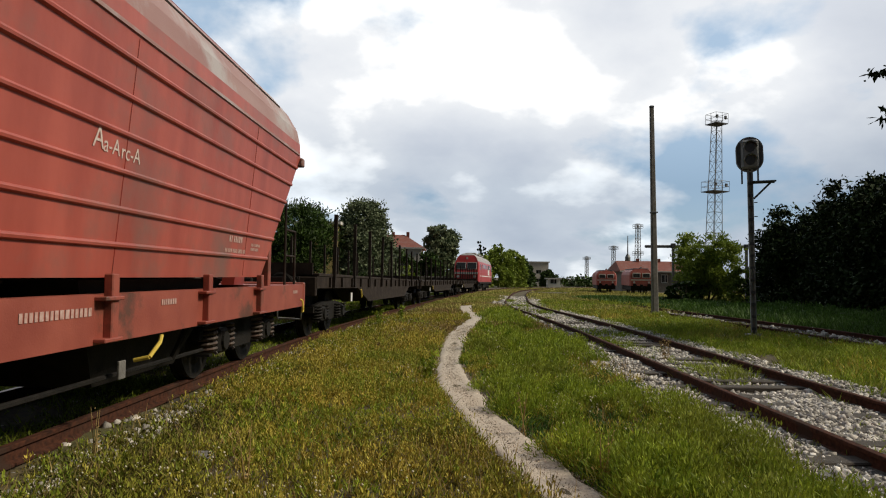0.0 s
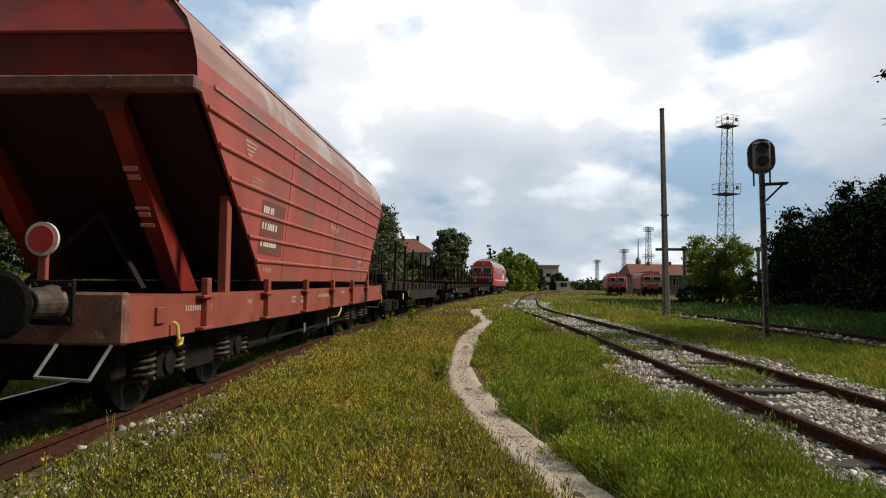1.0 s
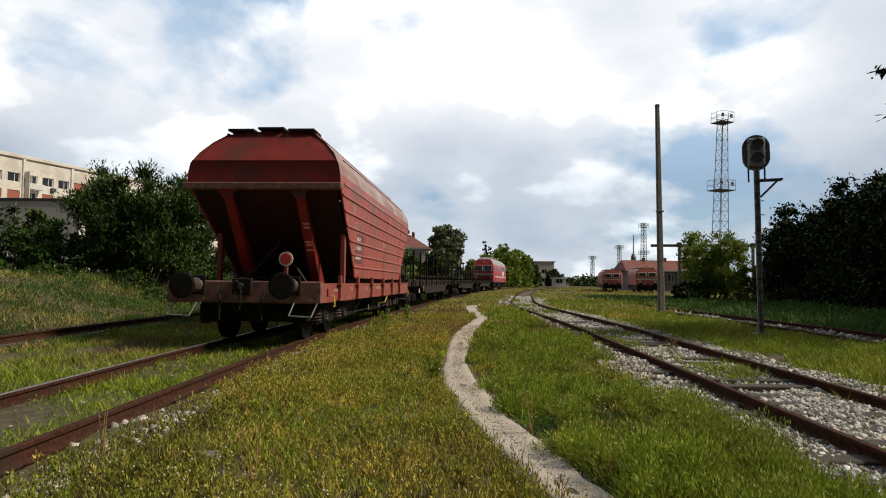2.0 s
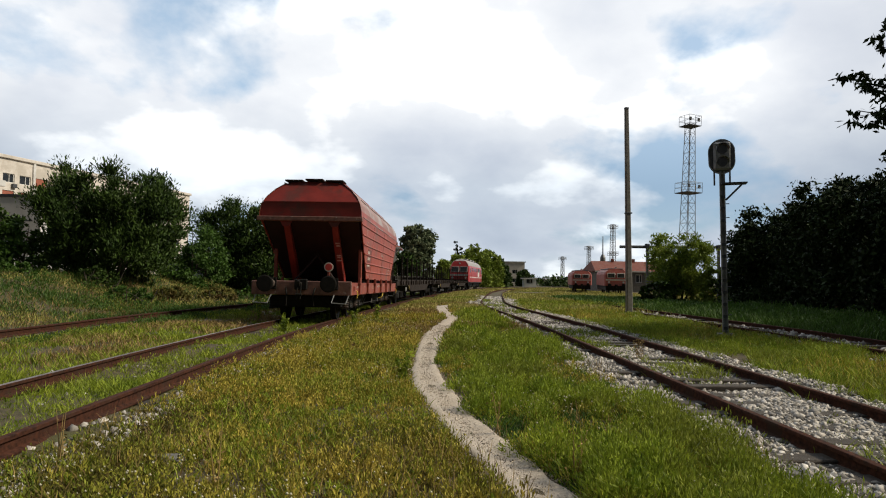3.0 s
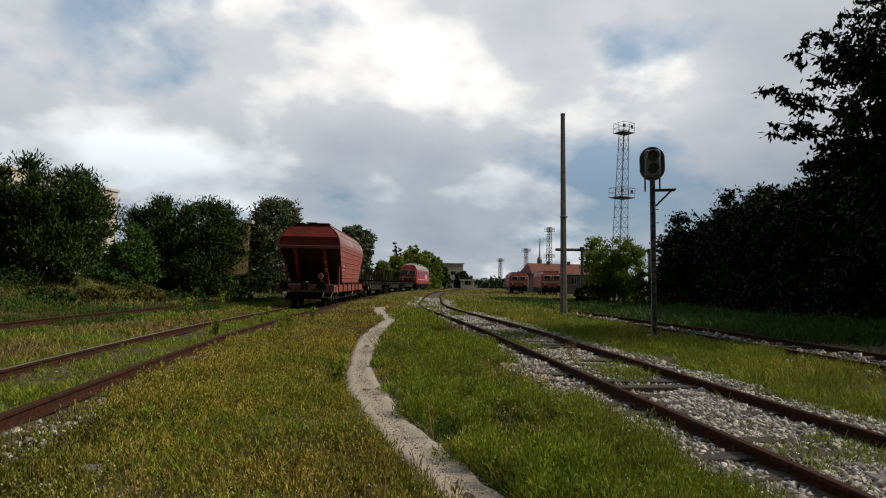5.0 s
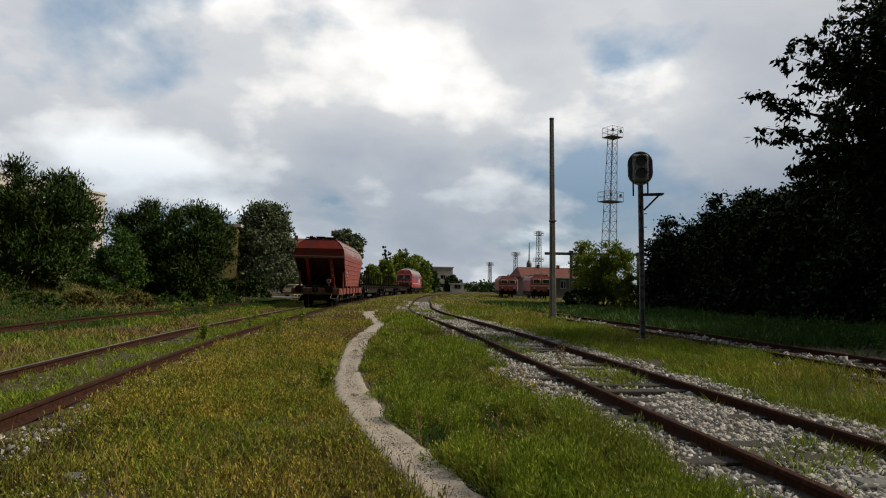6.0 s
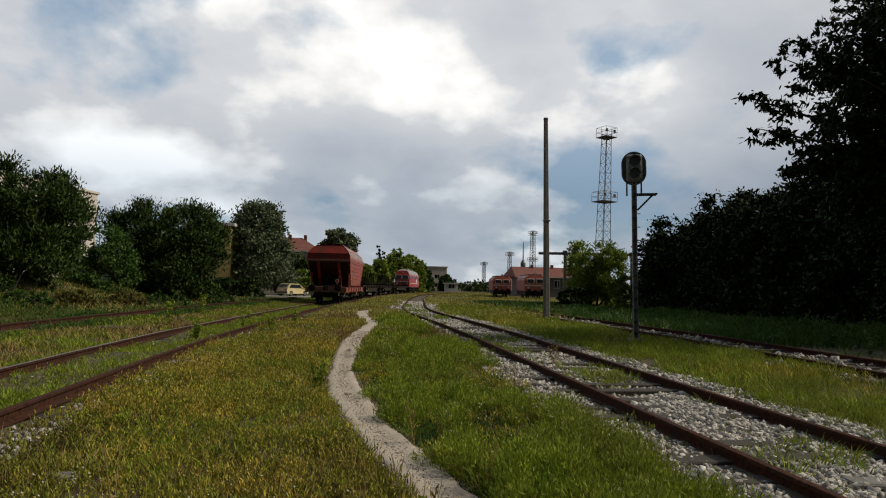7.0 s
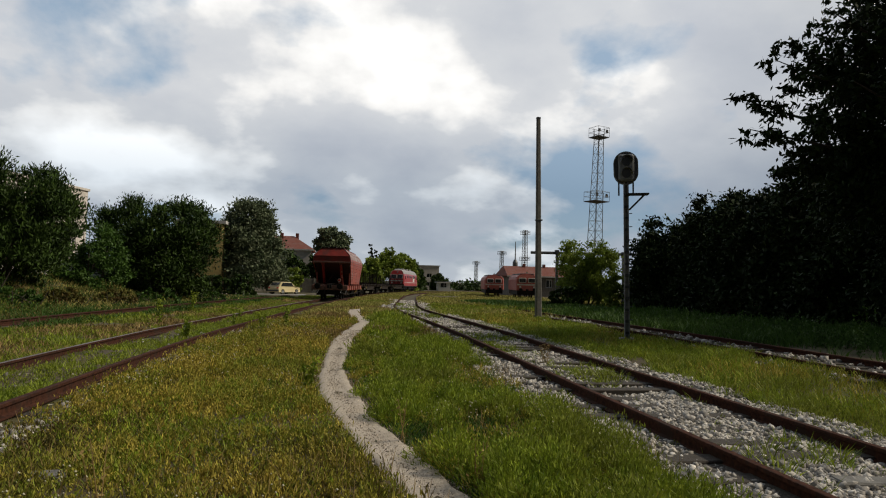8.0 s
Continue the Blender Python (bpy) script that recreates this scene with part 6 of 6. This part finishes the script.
grass("strip_grass", "dry greyish grass between the two left tracks", "dry", lambda y: (left_line(y) - 4.2, left_line(y) - 0.95), 20000, (6, 60), (0.05, 0.15), (0.007, 0.015), (0.2, 1.0), 11, near=2.4, patch=0.5, patch_scale=0.8)
grass("strip_grass", "low green grass between the two left tracks", "lush", lambda y: (left_line(y) - 4.3, left_line(y) - 0.85), 40000, (6, 70), (0.05, 0.16), (0.007, 0.015), (0.2, 1.0), 12, near=2.4, patch=0.5, patch_scale=0.6)
grass("bank_grass", "rough green grass on the bank", "weed", lambda y: (left_line(y) - 17, left_line(y) - 5.6), 70000, (10, 60), (0.07, 0.24), (0.008, 0.016), (0.3, 1.1), 13, near=2.6, patch=0.4, patch_scale=0.45)
grass("bank_grass", "yellow and brown dry grass on the bank", "dry", lambda y: (left_line(y) - 17, left_line(y) - 5.9), 10000, (10, 60), (0.07, 0.24), (0.008, 0.014), (0.3, 1.1), 14, near=2.6, patch=0.8, patch_scale=0.4)
grass("far_grass", "sunlit yellow-green grass at the far end of the yard", "straw", lambda y: (left_line(y) + 1.0, right_line(y) + 34), 80000, (28, 260), (0.08, 0.24), (0.016, 0.026), (0.3, 1.0), 15, near=1.9, patch=0.2, patch_scale=0.2, keep=lambda x, y: np.abs(x - right_line(y)) > 0.9)


grass("far_grass", "sunlit straw-coloured grass between the curving tracks", "straw", lambda y: (left_line(y) + 0.95, right_line(y) - 1.15), 26000, (27, 130), (0.07, 0.20), (0.014, 0.022), (0.3, 1.0), 16, near=1.7, patch=0.2, patch_scale=0.3)


def mounds(name, label, material, zone, count, leaves, y_range, radius, height, leaf, seed, patch=0.6, patch_scale=1.2, slim=0.4, rise=0.8, keep=None):
    """Bushy plants that stand apart: each a dome of small leaves that point up and outwards."""
    rng = np.random.default_rng(seed)
    ya, yb = y_range
    n = count * 3
    y = ya * (yb / ya) ** (rng.random(n) ** 0.85)
    xa, xb = zone(y)
    x = xa + (xb - xa) * rng.random(n)
    c, w = path_at(y)
    m = mottle(x, y, seed, patch_scale)
    ok = (np.abs(x - c) > w * 1.05 + 0.02) & (m > patch * (rng.random(n) * 1.6 - 0.8)) & ~((y < 9) & (np.abs(x) > 0.75 * y + 1.4))
    if keep:
        ok &= keep(x, y)
    x, y, m = x[ok][:count], y[ok][:count], m[ok][:count]
    big = np.clip(1 + 0.45 * m, 0.5, 1.6)
    rad = rng.uniform(*radius, len(x)) * big * (1 + np.clip(y - 8, 0, 40) / 30)
    hgt = rng.uniform(*height, len(x)) * big
    base = np.repeat(np.stack([x, y, ground_z(x, y) - 0.01], 1), leaves, 0)
    rad, hgt, far = np.repeat(rad, leaves), np.repeat(hgt, leaves), np.repeat(1 + np.clip(y - 7, 0, 40) / 18, leaves)
    k = len(base)
    d = rng.normal(size=(k, 3))
    d[:, 2] = np.abs(d[:, 2])
    d /= np.linalg.norm(d, axis=1)[:, None]
    u = rng.uniform(0.45, 1.05, k)
    p = base + d * np.stack([rad * u, rad * u, hgt * u], 1)
    a = d * 0.8 + rng.normal(size=(k, 3)) * 0.45
    a[:, 2] += rise
    a /= np.linalg.norm(a, axis=1)[:, None]
    e = np.cross(a, rng.normal(size=(k, 3)))
    e /= np.linalg.norm(e, axis=1)[:, None]
    s = (rng.uniform(0.6, 1.4, k) * leaf * far)[:, None]
    v = np.stack([p - a * s, p + e * s * slim, p + a * s, p - e * s * slim], 1).reshape(-1, 3)
    f = np.arange(k * 4).reshape(-1, 4)
    return tagged(new(name, raw_mesh(name, v, f, material)), label, "plants", kind="stuff")


def meadow_zone(y):
    return left_line(y) + 0.88, path_at(y)[0] + 0 * y


def weed_zone(y):
    return path_at(y)[0] + 0 * y, right_line(y) - 1.5


mounds("meadow_plants", "low yellowish leafy plants beside the footpath", "meadow", meadow_zone, 3600, 36, (3.4, 26), (0.035, 0.085), (0.09, 0.24), 0.017, 91, 1.0, 0.9, 0.30, 0.9)
mounds("meadow_plants", "low green leafy plants in the meadow", "lush", meadow_zone, 1500, 26, (3.4, 26), (0.04, 0.09), (0.07, 0.17), 0.019, 92, 0.9, 0.7, 0.32, 0.7)
mounds("meadow_plants", "low olive and brown plants in the meadow", "olive", meadow_zone, 5500, 20, (3.4, 30), (0.04, 0.10), (0.03, 0.10), 0.018, 97, 0.6, 0.9, 0.34, 0.5)
mounds("bushy_weeds", "bushy bright green weeds between footpath and track", "lush", weed_zone, 300, 520, (3.4, 15), (0.15, 0.30), (0.16, 0.38), 0.022, 93, 0.7, 0.7, 0.22, 0.7)
mounds("bushy_weeds", "bushy green weeds between footpath and track", "lush", weed_zone, 260, 160, (13, 28), (0.16, 0.28), (0.16, 0.34), 0.026, 98, 0.7, 0.6, 0.26, 0.8)
mounds("bushy_weeds", "yellow-green weeds between footpath and track", "meadow", weed_zone, 700, 60, (3.4, 34), (0.06, 0.14), (0.08, 0.19), 0.019, 99, 0.9, 0.8, 0.28, 0.9)
mounds("bushy_weeds", "low dark green weeds between footpath and track", "weed", weed_zone, 2600, 36, (3.4, 24), (0.07, 0.14), (0.03, 0.10), 0.018, 104, 0.4, 0.8, 0.3, 0.6)
mounds("bushy_weeds", "rough green and yellow weeds on the bank", "straw", lambda y: (left_line(y) - 17, left_line(y) - 5.6), 1300, 34, (11, 50), (0.14, 0.30), (0.12, 0.34), 0.024, 106, 0.8, 0.3, 0.2, 1.2)
mounds("bushy_weeds", "dark green weeds on the bank", "weed", lambda y: (left_line(y) - 17, left_line(y) - 5.4), 1700, 34, (11, 50), (0.16, 0.34), (0.12, 0.36), 0.026, 107, 0.8, 0.25, 0.26, 0.9)
mounds("bushy_weeds", "brown withered weeds on the bank", "olive", lambda y: (left_line(y) - 15, left_line(y) - 5.6), 900, 34, (14, 50), (0.16, 0.34), (0.12, 0.40), 0.024, 108, 0.9, 0.3, 0.16, 1.1)
mounds("bushy_weeds", "tan dry grass round the bend of the footpath", "dry", lambda y: (left_edge(y) + 1.0, right_line(y) - 1.2), 1500, 40, (15, 40), (0.10, 0.2), (0.08, 0.20), 0.024, 105, 0.7, 0.35, 0.16, 1.4)
mounds("bushy_weeds", "rank dark green weeds along the overgrown siding", "weed", lambda y: (12.2 + 0 * y, 18.0 + 0 * y), 1700, 44, (10, 36), (0.16, 0.34), (0.20, 0.60), 0.026, 94, 0.3, 0.7, 0.35, 0.8)
mounds("bushy_weeds", "small weeds growing among the ballast stones", "lush", lambda y: (right_line(y) - 1.7, right_line(y) + 1.6), 520, 34, (4.0, 34), (0.05, 0.13), (0.04, 0.13), 0.014, 95, 1.6, 1.0, 0.3, 0.8)
mounds("bushy_weeds", "green weeds standing along the sunken rails", "lush", lambda y: (left_line(y) - 0.66, left_line(y) + 0.55), 900, 40, (5.0, 45), (0.07, 0.15), (0.10, 0.20), 0.018, 101, 0.9, 0.6, 0.3, 0.9)
mounds("bushy_weeds", "tufts of grass hiding the siding rail", "weed", lambda y: (left_outer(y) + 0.85, left_outer(y) + 1.6), 700, 30, (11, 58), (0.10, 0.2), (0.10, 0.24), 0.020, 102, 0.6, 0.5, 0.3, 0.9)
mounds("bushy_weeds", "bright tufts of grass between track and siding", "lush", lambda y: (right_line(y) + 1.35, np.where(y < 34, 9.0, right_line(y) + 9)), 900, 110, (6, 45), (0.14, 0.28), (0.10, 0.24), 0.021, 103, 0.6, 0.5, 0.22, 1.1)


def build_flowers(name, label, material, count, seed, low, high):
    """Tiny heads scattered through the meadow."""
    rng = np.random.default_rng(seed)
    vs, fs, n = [], [], 0
    while n < count:
        y = 3.6 * (24 / 3.6) ** rng.random()
        x = rng.uniform(left_edge(y), 2.6)
        c, w = path_at(y)
        if abs(x - c) < w or mottle(x, y, seed, 0.8) < -0.1:
            continue
        z = ground_z(x, y) + rng.uniform(low, high)
        r = rng.uniform(0.004, 0.009) * (1 + y / 22)
        pts = [(x + r, y, z), (x, y + r, z), (x - r, y, z), (x, y - r, z), (x, y, z + r), (x, y, z - r)]
        vs += pts
        fs += [[n * 6 + i for i in f] for f in ((0, 1, 4), (1, 2, 4), (2, 3, 4), (3, 0, 4), (1, 0, 5), (2, 1, 5), (3, 2, 5), (0, 3, 5))]
        n += 1
    return tagged(new(name, raw_mesh(name, vs, fs, material)), label, "flowers", kind="stuff")


build_flowers("meadow_flowers", "tiny white flower heads in the meadow", "flower", 1100, 33, 0.09, 0.20)
build_flowers("seed_heads", "tiny yellow seed heads in the meadow", "seed_head", 1400, 34, 0.05, 0.14)


def tall_weed(x, y, h, leaves, seed, label, material="weed", leaf=0.05):
    rng = np.random.default_rng(seed)
    w = thing("tall_weed", label, "weed", pose(x, y, ground_z(x, y) - 0.02), "tall weeds")
    bm = bmesh.new()
    c = []
    for i in range(3):
        top = (rng.normal() * 0.12 * h, rng.normal() * 0.12 * h, h * rng.uniform(0.75, 1))
        add_bar(bm, (rng.normal() * 0.02, rng.normal() * 0.02, 0), top, 0.006, 5, 0.002)
        for k in np.linspace(0.15, 1, 9):
            c.append((top[0] * k, top[1] * k, top[2] * k))
    part("stem", bm, "dry" if material == "dry" else "weed", w)
    leaf_cloud("leaves", c, [0.05 + 0.06 * h] * len(c), leaves, leaf, material, seed + 1, w, long=2.4)
    return w


for i, (x, y, h) in enumerate(((-3.6, 17.5, 0.6), (-3.3, 16.2, 0.5), (-0.25, 9.0, 0.42), (-3.0, 21.5, 0.7), (-2.0, 20.0, 0.6), (-1.5, 22.5, 0.6), (-5.3, 22.0, 0.8), (-6.0, 30.0, 0.9), (12.2, 14.2, 1.0), (13.2, 14.8, 1.2), (13.9, 14.2, 1.0), (12.9, 16.3, 0.9), (14.6, 15.2, 1.1), (15.6, 16.5, 0.9), (13.0, 20.2, 0.8), (14.4, 19.4, 0.8))):
    tall_weed(x, y, h, 150, 200 + i, "tall leafy green weed", "lush" if x < 5 else "weed", 0.022 + 0.0009 * y)
for i, (x, y, h) in enumerate(((0.72, 6.3, 0.42), (-2.75, 5.3, 0.45), (-1.35, 4.6, 0.5), (1.15, 4.9, 0.4))):
    tall_weed(x, y, h, 26, 240 + i, "thin dry branching stalk", "dry", 0.014)


tall_weed(4.0, 12.3, 0.45, 260, 260, "dry tan tuft of grass between the rails", "dry", 0.016)


def slab(x, y, sx, sy, sz, yaw, label):
    ob = thing("stone_slab", label, "stone slab", pose(x, y, ground_z(x, y) + sz * 0.2, 4, 3, yaw), "loose slabs")
    part("slab", box((sx, sy, sz), bevel=0.015), "concrete", ob)


slab(-1.95, 5.35, 0.26, 0.16, 0.06, 20, "small broken concrete piece lying in the meadow")
slab(3.05, 5.0, 0.55, 0.22, 0.07, -35, "flat concrete slab lying in the ballast")
slab(4.45, 4.75, 1.1, 0.18, 0.08, 2, "worn concrete sleeper end in the ballast")


# brush at the foot of the trees on the bank
for i, (x, y, h, r, mt) in enumerate(((-11.4, 26.5, 0.7, 1.1, "weed"), (-13.2, 27.5, 0.8, 1.3, "leaf"), (-15.6, 26.0, 0.6, 1.2, "weed"), (-10.0, 33.0, 0.8, 1.2, "olive"), (-9.0, 36.5, 0.9, 1.3, "weed"), (-11.0, 29.8, 0.7, 1.0, "olive"), (-17.5, 25.0, 0.7, 1.2, "weed"), (-8.2, 45.0, 0.9, 1.4, "leaf"), (-6.9, 40.0, 0.7, 0.9, "weed"))):
    tree("low_brush", "low tangled brush on the bank", x, y, h, r, -0.1, 2600, 0.07, mt, 300 + i, "dome", 50, "brush", stems=3, group="brush on the bank", long=2.4)

motions()
